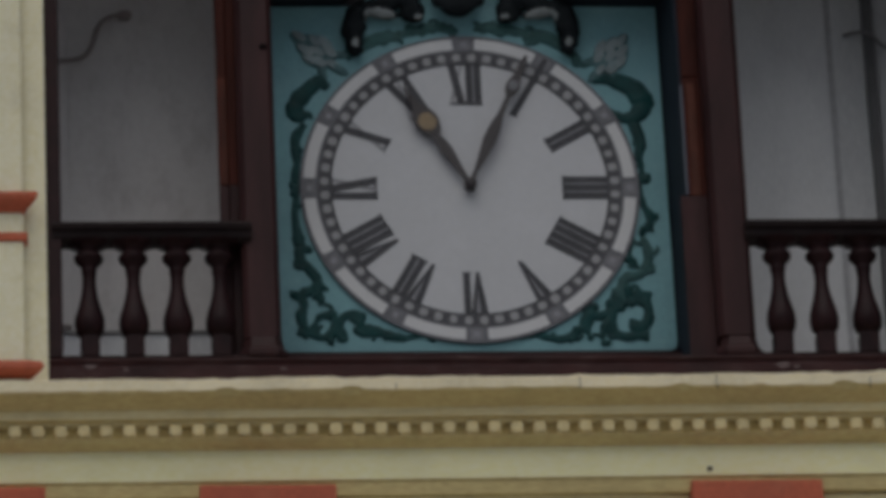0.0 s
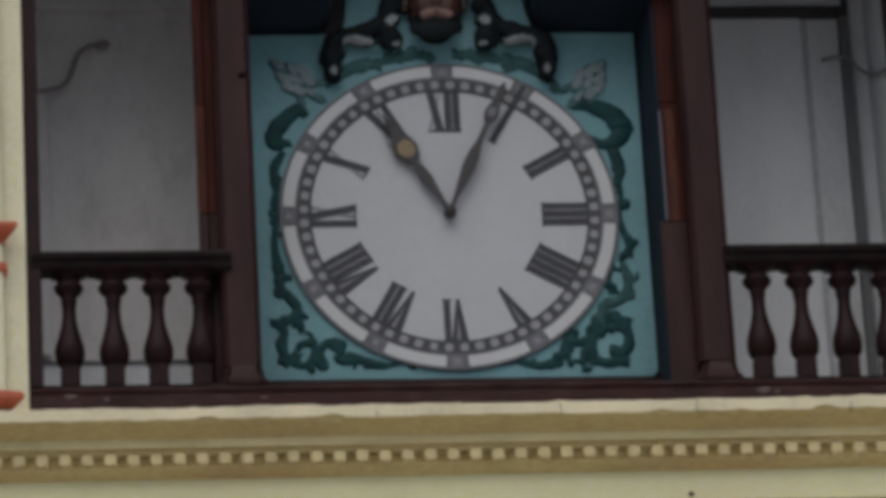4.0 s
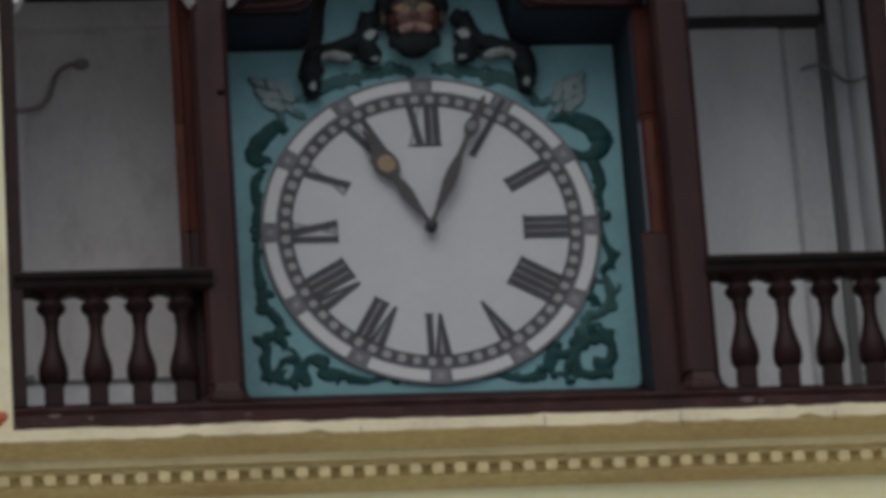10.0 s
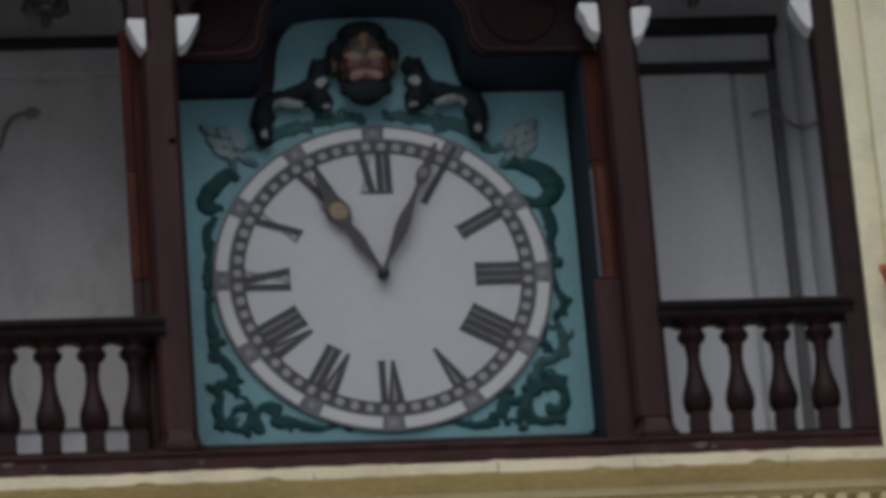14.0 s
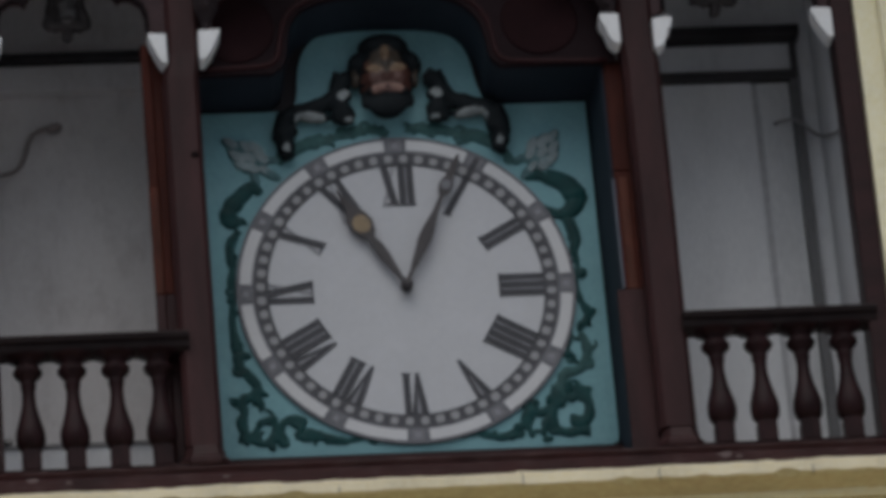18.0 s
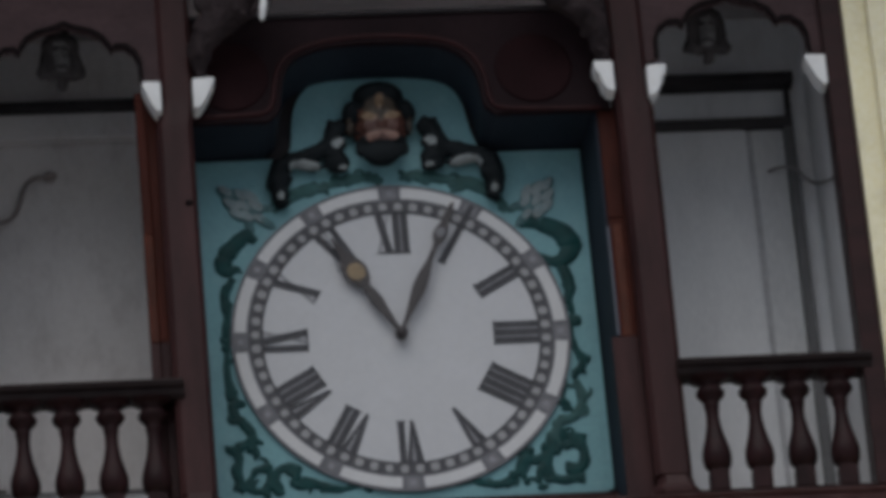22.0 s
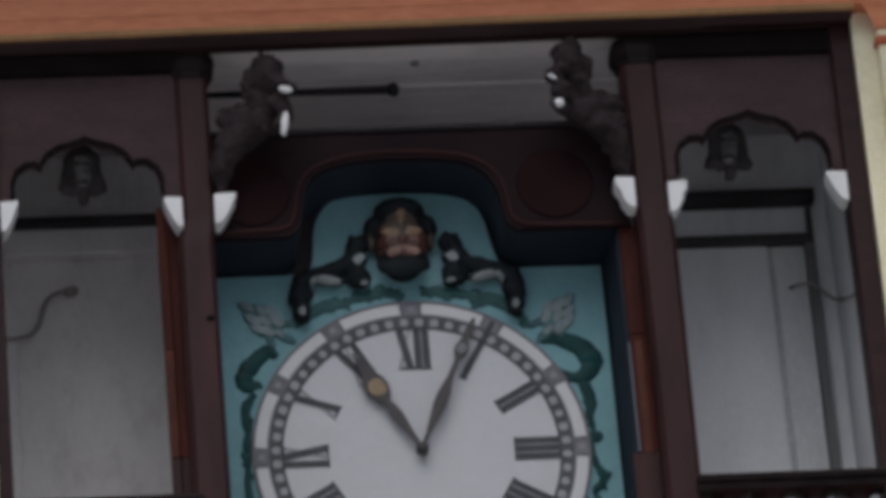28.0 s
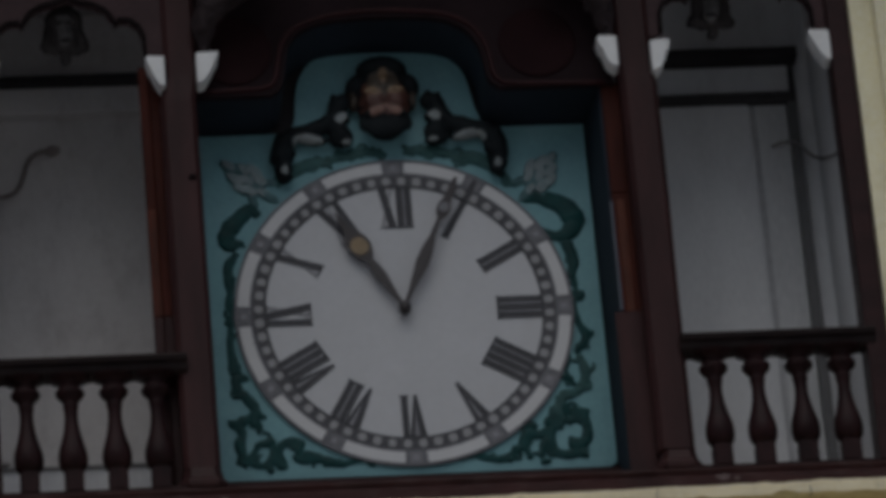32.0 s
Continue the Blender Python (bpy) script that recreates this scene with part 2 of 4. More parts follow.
def part(name, bm, mats, parent=None, label=""):
    """Links a bmesh as one mesh object under a thing or a part; with no parent it is a thing that stands at the dial's height."""
    me = bpy.data.meshes.new(name)
    bmesh.ops.recalc_face_normals(bm, faces=bm.faces)
    off = OFFSET[parent.name] if parent else Vector((0, 0, 0))
    if parent:
        bm.transform(Matrix.Translation(-off))
    bm.to_mesh(me)
    bm.free()
    for m in (mats if isinstance(mats, (list, tuple)) else [mats]):
        me.materials.append(m)
    ob = new(name, me)
    if parent:
        ob.parent = parent
        OFFSET[ob.name] = off
    else:
        ob.location = (0, 0, ZC)
        OFFSET[ob.name] = Vector((0, 0, 0))
    return tagged(ob, label) if label else ob


def solid(name, bm, mats, label, category, group="", kind=""):
    """A thing of one mesh, with its origin at the middle of its foot."""
    lo = [min(v.co[i] for v in bm.verts) for i in range(3)]
    hi = [max(v.co[i] for v in bm.verts) for i in range(3)]
    base = Vector(((lo[0] + hi[0]) / 2, (lo[1] + hi[1]) / 2, lo[2]))
    bm.transform(Matrix.Translation(-base))
    ob = part(name, bm, mats)
    ob.location = base + Vector((0, 0, ZC))
    OFFSET[ob.name] = base
    return tagged(ob, label, category, group, kind)


def mesh():
    return bmesh.new()


def box(bm, x0, x1, y0, y1, z0, z1, bevel=0.0, mat=0):
    made = bmesh.ops.create_cube(bm, size=1.0, matrix=Matrix.Translation(((x0 + x1) / 2, (y0 + y1) / 2, (z0 + z1) / 2)) @ Matrix.Diagonal((x1 - x0, y1 - y0, z1 - z0, 1)))
    faces = {f for v in made["verts"] for f in v.link_faces}
    for f in faces:
        f.material_index = mat
    if bevel:
        edges = list({e for v in made["verts"] for e in v.link_edges})
        out = bmesh.ops.bevel(bm, geom=edges, offset=bevel, segments=2, affect="EDGES", profile=0.5)
        for f in out["faces"]:
            f.material_index = mat
    return bm


def prism(bm, outline, y0, y1, mat=0, smooth=False):
    """Extrudes an outline of (x, z) from y0 (front) to y1 (back)."""
    a = [bm.verts.new((x, y0, z)) for x, z in outline]
    b = [bm.verts.new((x, y1, z)) for x, z in outline]
    faces = [bm.faces.new(a), bm.faces.new(b[::-1])]
    k = len(outline)
    for i in range(k):
        f = bm.faces.new((a[i], b[i], b[(i + 1) % k], a[(i + 1) % k]))
        f.smooth = smooth
        faces.append(f)
    for f in faces:
        f.material_index = mat
    return bm


def profile_run(bm, shape, x0, x1, mat=0):
    """Runs a section of (y, z) along x from x0 to x1."""
    a = [bm.verts.new((x0, y, z)) for y, z in shape]
    b = [bm.verts.new((x1, y, z)) for y, z in shape]
    k = len(shape)
    faces = [bm.faces.new(a), bm.faces.new(b[::-1])]
    faces += [bm.faces.new((a[i], a[(i + 1) % k], b[(i + 1) % k], b[i])) for i in range(k)]
    for f in faces:
        f.material_index = mat
    return bm


def returned_run(bm, shape, x0, x1, face, much=1.0, mat=0):
    """Runs a section of (y, z) along x and lets it return at both ends by as much as it stands out from the face."""
    a = [bm.verts.new((x0 - max(0.0, face - y) * much, y, z)) for y, z in shape]
    b = [bm.verts.new((x1 + max(0.0, face - y) * much, y, z)) for y, z in shape]
    k = len(shape)
    faces = [bm.faces.new(a), bm.faces.new(b[::-1])]
    faces += [bm.faces.new((a[i], a[(i + 1) % k], b[(i + 1) % k], b[i])) for i in range(k)]
    for f in faces:
        f.material_index = mat
    return bm


def lathe(bm, shape, x, y, seg=20, mat=0, square=False):
    """Turns a profile of (radius, z) about the upright through x, y."""
    rings = []
    for r, z in shape:
        rings.append([bm.verts.new((x + r * math.cos(2 * math.pi * i / seg), y + r * math.sin(2 * math.pi * i / seg), z)) for i in range(seg)])
    for p, q in zip(rings, rings[1:]):
        for i in range(seg):
            f = bm.faces.new((p[i], p[(i + 1) % seg], q[(i + 1) % seg], q[i]))
            f.smooth, f.material_index = True, mat
    bm.faces.new(rings[0][::-1]).material_index = mat
    bm.faces.new(rings[-1]).material_index = mat
    return bm


def tube(bm, points, radius, seg=8, mat=0, flat=1.0):
    """A round rod through the points; radius is one number or one for each point, flat squeezes it in y."""
    pts = [Vector(p) for p in points]
    radii = radius if isinstance(radius, (list, tuple)) else [radius] * len(pts)
    rings = []
    for i, p in enumerate(pts):
        d = (pts[min(i + 1, len(pts) - 1)] - pts[max(i - 1, 0)]).normalized()
        side = d.cross(Vector((0, 1, 0)))
        side = side.normalized() if side.length > 1e-4 else Vector((1, 0, 0))
        up = side.cross(d)
        ring = []
        for k in range(seg):
            a = 2 * math.pi * k / seg
            o = side * math.cos(a) * radii[i] + up * math.sin(a) * radii[i]
            o.y *= flat
            ring.append(bm.verts.new(p + o))
        rings.append(ring)
    for p, q in zip(rings, rings[1:]):
        for k in range(seg):
            f = bm.faces.new((p[k], p[(k + 1) % seg], q[(k + 1) % seg], q[k]))
            f.smooth, f.material_index = True, mat
    bm.faces.new(rings[0][::-1]).material_index = mat
    bm.faces.new(rings[-1]).material_index = mat
    return bm


def blob(bm, x, y, z, rx, ry, rz, turn=0.0, mat=0, seg=14):
    m = Matrix.Translation((x, y, z)) @ Matrix.Rotation(radians(turn), 4, "Y") @ Matrix.Diagonal((rx, ry, rz, 1))
    made = bmesh.ops.create_uvsphere(bm, u_segments=seg, v_segments=max(6, seg // 2 + 1), radius=1.0, matrix=m)
    for f in {f for v in made["verts"] for f in v.link_faces}:
        f.smooth, f.material_index = True, mat
    return bm


def annulus(bm, r0, r1, y0, y1, a0, a1, steps, mat=0, cx=0.0, cz=0.0):
    """A sector of a flat ring, from the angle a0 to a1 (degrees clockwise from the top)."""
    arc = [radians(a0 + (a1 - a0) * i / steps) for i in range(steps + 1)]
    outline = [(cx + r1 * math.sin(a), cz + r1 * math.cos(a)) for a in arc] + [(cx + r0 * math.sin(a), cz + r0 * math.cos(a)) for a in reversed(arc)]
    return prism(bm, outline, y0, y1, mat)


def ring(bm, r0, r1, y0, y1, steps=96, mat=0, cx=0.0, cz=0.0):
    lanes = []
    for r, y in ((r0, y1), (r0, y0), (r1, y0), (r1, y1)):
        lanes.append([bm.verts.new((cx + r * math.sin(2 * math.pi * i / steps), y, cz + r * math.cos(2 * math.pi * i / steps))) for i in range(steps)])
    for p, q in zip(lanes, lanes[1:] + lanes[:1]):
        for i in range(steps):
            bm.faces.new((p[i], p[(i + 1) % steps], q[(i + 1) % steps], q[i])).material_index = mat
    return bm


def curve_through(points, steps=6):
    """A smooth line through (x, z) points."""
    p = [Vector(q) for q in points]
    p = [2 * p[0] - p[1]] + p + [2 * p[-1] - p[-2]]
    out = []
    for i in range(1, len(p) - 2):
        for s in range(steps):
            t = s / steps
            out.append(0.5 * (2 * p[i] + (p[i + 1] - p[i - 1]) * t + (2 * p[i - 1] - 5 * p[i] + 4 * p[i + 1] - p[i + 2]) * t * t + (3 * p[i] - p[i - 1] - 3 * p[i + 1] + p[i + 2]) * t ** 3))
    out.append(p[-2])
    return [tuple(v) for v in out]


def uneven(bm, size, scale, seed=0.0, axes=(1, 1, 1)):
    """Moves the vertices a little, as hand-made edges are."""
    for v in bm.verts:
        d = noise.noise_vector(v.co * scale + Vector((seed, seed * 0.7, 3.1)))
        v.co += Vector((d.x * axes[0], d.y * axes[1], d.z * axes[2])) * size
    return bm


# ---------------------------------------------------------------- the large structure
X0, X1 = -1.795, 1.962  # the opening of the loggia between the plastered piers


def structure(name, bm, mats, label, category):
    return solid(name, bm, mats, label, category, kind="structure")


bm = mesh()
bmesh.ops.create_grid(bm, x_segments=8, y_segments=8, size=900.0)
ground = part("ground", bm, PAVING)
ground.location = (0, 0, 0)
tagged(ground, "pale dusty paved street reaching the horizon", "ground", kind="structure")

structure("wall_lower", box(mesh(), -8, 8, -0.395, 0.75, -ZC, -1.57), CORNICE, "ochre limewashed facade wall under the cornice", "wall")
for side, (a, b) in (("west", (-8, X0)), ("east", (X1, 8))):
    bm = box(mesh(), a, b, -0.45, 0.75, -1.09, 2.6)
    structure("wall_" + side, bm, CREAM, "cream limewashed wall pier beside the timber loggia", "wall")
# Paler plaster below the ledge stands in for light on the wall's foot.
structure("wall_back_lit_foot", box(mesh(), X0 - 0.1, 0.1, 0.55, 0.75, -1.09, -0.4085), WALL, "grey-white plastered wall under the ledge, made paler to look better lit", "wall")
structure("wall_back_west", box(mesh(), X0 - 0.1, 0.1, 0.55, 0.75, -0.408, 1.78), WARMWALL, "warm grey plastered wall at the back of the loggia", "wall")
structure("wall_back_east", box(mesh(), 0.1005, X1 + 0.1, 0.55, 0.75, -1.09, 1.78), WALL, "grey-white plastered wall at the back of the loggia", "wall")
for a, b in ((X0 + 0.0005, X0 + 0.02), (X1 - 0.02, X1 - 0.0005)):
    structure("wall_side", box(mesh(), a, b, -0.265, 0.549, -0.954, 1.78), WALL, "grey-white plastered side wall of the loggia", "wall")
structure("floor", box(mesh(), X0, X1, -0.30, 0.55, -1.09, -0.957), FLOOR, "pale dusty plank floor of the loggia", "floor")

# ceiling: boards with a batten across, one mesh
bm = mesh()
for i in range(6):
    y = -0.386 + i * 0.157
    # side-bay boards are a darkened copy that puts those bays in shade
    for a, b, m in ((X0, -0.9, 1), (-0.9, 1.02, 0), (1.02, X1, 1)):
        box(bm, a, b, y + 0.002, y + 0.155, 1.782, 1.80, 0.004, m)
box(bm, X0, X1, -0.386, 0.56, 1.802, 1.84)
box(bm, X0, X1, -0.012, 0.022, 1.768, 1.781, 0.003)
structure("ceiling", bm, [CEILING, DIMCEILING], "dusty pale boarded ceiling, darkened over the side bays to dim them", "ceiling")

# eaves band over the opening: it sags a little to one side
SAG = 0.0098


def sagging(bm):
    for v in bm.verts:
        v.co.z += SAG * (v.co.x - 0.1)
    return bm


bm = profile_run(mesh(), [(-0.20, 1.835), (-0.50, 1.79), (-0.548, 1.79), (-0.551, 1.80), (-0.558, 1.822), (-0.570, 1.842), (-0.580, 1.850), (-0.580, 2.45), (-0.20, 2.45)], -8, 8)
fascia = structure("fascia", sagging(bm), ORANGE, "orange painted plaster fascia over the loggia", "fascia")
bm = profile_run(mesh(), [(-0.532, 1.766), (-0.556, 1.766), (-0.556, 1.7895), (-0.532, 1.7895)], X0, X1)
part("fillet", sagging(bm), FILLET, fascia, "thin brown-ochre fillet")
part("soffit_board", sagging(box(mesh(), X0, X1, -0.531, -0.421, 1.768, 1.783)), VALANCE, fascia, "dark stained soffit board")
# Out-of-view roof; its eave is carried forward to shade the upper loggia.
structure("roof", profile_run(mesh(), [(-1.15, 2.36), (-1.15, 2.43), (5.5, 4.6), (5.5, 4.5)], -8, 8), TILE, "unseen clay tiled roof slope with its eave set to shade the facade", "roof")
for a, b in ((-8, -7.8), (7.8, 8)):
    structure("wall_side", box(mesh(), a, b, 0.751, 5.299, -ZC, 2.4), CREAM, "plain plastered side wall of the building", "wall")
structure("wall_rear", box(mesh(), -8, 8, 5.3, 5.5, -ZC, 4.5), CREAM, "plain plastered rear wall of the building", "wall")

# timber lintel under the fascia
bm = sagging(box(mesh(), X0, X1, -0.42, -0.388, 1.752, 1.835, 0.006))
box(bm, X0, X1, -0.445, -0.38, 1.79 - 0.01, 1.815, 0.004)
structure("beam", bm, WOODH, "dark stained timber lintel beam over the loggia", "beam")

# cornice with its dentils
CLIMB = 0.0052
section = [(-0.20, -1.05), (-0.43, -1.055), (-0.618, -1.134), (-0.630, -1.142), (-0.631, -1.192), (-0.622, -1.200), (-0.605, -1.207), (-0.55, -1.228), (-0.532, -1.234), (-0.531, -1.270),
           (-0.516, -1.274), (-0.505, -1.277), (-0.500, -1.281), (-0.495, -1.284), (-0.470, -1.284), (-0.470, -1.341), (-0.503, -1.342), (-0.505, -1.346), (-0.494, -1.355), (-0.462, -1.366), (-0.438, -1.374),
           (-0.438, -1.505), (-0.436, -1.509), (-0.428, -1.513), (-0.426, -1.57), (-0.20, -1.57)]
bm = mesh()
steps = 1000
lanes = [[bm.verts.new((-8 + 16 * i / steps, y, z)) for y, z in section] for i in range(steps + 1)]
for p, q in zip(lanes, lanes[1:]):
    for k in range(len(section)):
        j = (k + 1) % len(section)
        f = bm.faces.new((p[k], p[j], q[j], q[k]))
        # index 2 carries the painted shade, index 3 the lightened frieze
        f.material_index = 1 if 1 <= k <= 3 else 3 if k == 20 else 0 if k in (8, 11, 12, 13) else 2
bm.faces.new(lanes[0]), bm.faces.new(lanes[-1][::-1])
for v in bm.verts:  # chipped, wavy edge of the slab
    if v.co.y < -0.61:
        chip = max(0.0, noise.noise(Vector((v.co.x * 6.0, 7.0, 0.0))) - 0.27) * 0.045
        v.co.z += 0.006 * noise.noise(Vector((v.co.x * 2.1, 1.0, v.co.z * 9))) + 0.006 * noise.noise(Vector((v.co.x * 13, 2.0, v.co.z * 9))) + (chip if v.co.z < -1.19 else -chip * 0.6)
        if -0.06 < v.co.x < 0.326 and v.co.z > -1.165:
            v.co.z -= 0.011 + 0.006 * noise.noise(Vector((v.co.x * 24, 4.0, 0.0)))
for v in bm.verts:  # the whole run climbs a little to one side
    v.co.z += CLIMB * (v.co.x - 0.25)
cornice = structure("cornice", bm, [CORNICE, SLAB, SHADEOCHRE, LITFRIEZE], "cream and ochre limewashed cornice, shade coloured into its recesses, with a row of dentils", "cornice")
for x, lean, tall in ((0.335, 0.006, 0.05), (0.900, -0.008, 0.055), (-0.41, 0.004, 0.03), (1.52, 0.005, 0.04)):  # hairline cracks in the edge
    crack = [(x, -1.199), (x + lean, -1.199 + tall * 0.4), (x + lean * 0.4, -1.199 + tall), (x + lean * 0.4 + 0.003, -1.199 + tall), (x + lean + 0.0035, -1.199 + tall * 0.4), (x + 0.004, -1.199)]
    part("crack", prism(mesh(), crack, -0.6322, -0.62), UMBER, cornice, "dark hairline crack")
DENTIL, PITCH = -1.936, 0.0922
d = bpy.data.meshes.new("dentil")
bm = uneven(box(mesh(), -0.0262, 0.0262, -0.520, -0.464, -1.337, -1.287, 0.012), 0.003, 40)
bmesh.ops.recalc_face_normals(bm, faces=bm.faces)
bm.transform(Matrix.Translation(-OFFSET[cornice.name]))
bm.to_mesh(d), bm.free()
d.materials.append(DENTILWASH)
for i in range(-12, 56):
    ob = new("dentil", d)
    ob.parent = cornice
    ob.location = (DENTIL + i * PITCH + random.uniform(-0.002, 0.002), random.uniform(-0.003, 0.003), random.uniform(-0.002, 0.002) + CLIMB * (DENTIL + i * PITCH - 0.25))

# red lintel blocks over what stands below the frieze
for a, b in ((-2.36, -1.818), (-1.197, -0.652), (0.789, 1.319), (1.94, 2.5)):
    bm = profile_run(mesh(), [(-0.39, -1.543), (-0.474, -1.545), (-0.488, -1.549), (-0.498, -1.557), (-0.50, -1.566), (-0.50, -1.66), (-0.47, -1.67), (-0.47, -1.72), (-0.39, -1.72)], a, b)
    for v in bm.verts:
        v.co.z += CLIMB * 0.5 * (v.co.x - 0.25)
    structure("trim", uneven(bm, 0.004, 5.0), TERRACOTTA, "brick-red painted block under the frieze", "trim")
bm = blob(mesh(), 0.875, -0.439, -1.475, 0.013, 0.006, 0.011)
structure("trim", bm, UMBER, "small dark drain hole in the frieze", "hole")

# pilasters on the piers
for s, inner in ((-1, -1.889), (1, 2.06)):
    outer = inner + s * 0.75
    a, b = sorted((inner, outer))
    pil = structure("pilaster", box(mesh(), a, b, -0.505, -0.452, -1.09, 1.84, 0.008), CREAM, "cream limewashed pilaster with brick-red bands", "pilaster")
    bm = returned_run(mesh(), [(-0.45, -0.268), (-0.556, -0.273), (-0.564, -0.280), (-0.566, -0.294), (-0.560, -0.308), (-0.545, -0.322), (-0.528, -0.334), (-0.514, -0.345), (-0.45, -0.350)], a, b, -0.507)
    part("band", bm, TERRACOTTA, pil, "projecting brick-red string course")
    part("band", box(mesh(), a - 0.016, b + 0.016, -0.517, -0.452, -0.475, -0.437, 0.006), TERRACOTTA, pil, "thin brick-red fillet")
    bm = returned_run(mesh(), [(-0.45, -1.004), (-0.512, -1.008), (-0.526, -1.016), (-0.545, -1.026), (-0.562, -1.038), (-0.570, -1.052), (-0.570, -1.066), (-0.560, -1.078), (-0.545, -1.0885), (-0.45, -1.0885)], a, b, -0.507, 1.15)
    part("foot", bm, TERRACOTTA, pil, "brick-red base moulding")
    part("band", box(mesh(), a - 0.012, b + 0.012, -0.525, -0.452, 1.626, 1.664, 0.010), TERRACOTTA, pil, "thin brick-red necking")
    part("capital", returned_run(mesh(), [(-0.45, 1.700), (-0.512, 1.702), (-0.520, 1.712), (-0.526, 1.732), (-0.538, 1.760), (-0.556, 1.785), (-0.576, 1.804), (-0.584, 1.822), (-0.588, 1.86), (-0.588, 2.44), (-0.45, 2.44)], a, b, -0.507, 1.1), ORANGE, pil, "orange painted capital block")

# back wall: tie beam, skirting line, door
wall_beam = structure("trim", box(mesh(), X0, -0.2, 0.44, 0.549, 1.388, 1.430, 0.004), WALLBEAM, "sooty dark timber tie beam along the back wall", "beam")
structure("trim", box(mesh(), 1.0, 1.884, 0.45, 0.549, 1.408, 1.456, 0.004), WALLBEAM, "sooty dark timber tie beam over the door", "beam")
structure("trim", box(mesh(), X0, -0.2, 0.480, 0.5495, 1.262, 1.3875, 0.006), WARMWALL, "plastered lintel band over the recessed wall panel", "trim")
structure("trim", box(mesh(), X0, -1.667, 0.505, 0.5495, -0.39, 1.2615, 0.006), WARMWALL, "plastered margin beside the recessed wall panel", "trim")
structure("baseboard", box(mesh(), X0, 0.9, 0.535, 0.549, -0.415, -0.40, 0.003), CABLE, "thin grey ledge along the plastered wall", "trim")

door = thing("door_1", (1.5, 0.53, -0.955), "closed pale grey door in a dark timber frame", "door", kind="structure")
bm = mesh()
box(bm, 1.18, 1.868, 0.50, 0.549, 1.210, 1.258, 0.004)
part("door_frame", bm, FRAME, door, "dark timber head")
# Dark strip added for the recess-corner shadow between head and tie beam.
part("door_frame", box(mesh(), 1.846, 1.868, 0.50, 0.549, 1.2585, 1.4075, 0.004), FRAME, door, "dark strip in place of a corner shadow over the head")
part("door_frame", box(mesh(), 1.825, 1.868, 0.50, 0.549, -0.955, 1.209, 0.004), JAMBGREY, door, "dark grey jamb")
part("panel", box(mesh(), 1.19, 1.655, 0.520, 0.548, -0.955, 1.208, 0.008), DOOR, door)
part("stile", box(mesh(), 1.682, 1.824, 0.533, 0.548, -0.955, 1.208, 0.006), STILE, door, "darker grey door stile")
part("joint_strip", box(mesh(), 1.6555, 1.6815, 0.540, 0.548, -0.955, 1.208), STRIP, door, "narrow grey joint strip")


def melted(ob, size):
    """Melts the lumps of a carved piece into one skin."""
    mod = ob.modifiers.new("one_skin", "REMESH")
    mod.mode, mod.voxel_size, mod.use_smooth_shade = "VOXEL", size, True
    return ob


def one_skin(bm, size):
    """A new bmesh in which the lumps of a carved piece have become one closed skin."""
    me = bpy.data.meshes.new("lumps")
    bm.to_mesh(me)
    bm.free()
    ob = melted(new("lumps", me), size)
    out = mesh()
    out.from_mesh(ob.evaluated_get(bpy.context.evaluated_depsgraph_get()).to_mesh())
    bpy.data.objects.remove(ob)
    bpy.data.meshes.remove(me)
    for f in out.faces:
        f.smooth, f.material_index = True, 0
    return out


def largest_piece(bm):
    """Leaves only the largest of the loose pieces."""
    left, best = set(bm.verts), []
    while left:
        piece, edge = [], [left.pop()]
        while edge:
            v = edge.pop()
            piece.append(v)
            for e in v.link_edges:
                w = e.other_vert(v)
                if w in left:
                    left.discard(w)
                    edge.append(w)
        best = max(best, piece, key=len)
    keep = set(best)
    bmesh.ops.delete(bm, geom=[v for v in bm.verts if v not in keep], context="VERTS")
    return bm


def paint(bm, behind, spots):
    """Paints the faces before y = behind that lie in the ovals (x, z, half width, half height, degrees, material); later ovals lie on earlier ones."""
    for f in bm.faces:
        c = f.calc_center_median()
        if c.y > behind:
            continue
        for x, z, rx, rz, turn, m in spots:
            a = radians(turn)
            u, w = (c.x - x) * math.cos(a) - (c.z - z) * math.sin(a), (c.x - x) * math.sin(a) + (c.z - z) * math.cos(a)
            if (u / rx) ** 2 + (w / rz) ** 2 < 1 + 0.5 * noise.noise(c * 45):
                f.material_index = m
    return bm


# ---------------------------------------------------------------- timber front of the loggia
def post(bm, levels, cy, depth=None, mat=0, chamfer=0.18):
    """A chamfered square post through levels of (z, centre x, half width)."""
    rings = []
    for z, cx, h in levels:
        c, hy = h * chamfer * 2, (depth or h)
        rings.append([bm.verts.new((cx + x, cy + y * hy / h, z)) for x, y in ((-h, -h + c), (-h + c, -h), (h - c, -h), (h, -h + c), (h, h - c), (h - c, h), (-h + c, h), (-h, h - c))])
    for p, q in zip(rings, rings[1:]):
        for k in range(8):
            bm.faces.new((p[k], p[(k + 1) % 8], q[(k + 1) % 8], q[k])).material_index = mat
    bm.faces.new(rings[0][::-1]).material_index = mat
    bm.faces.new(rings[-1]).material_index = mat
    return bm


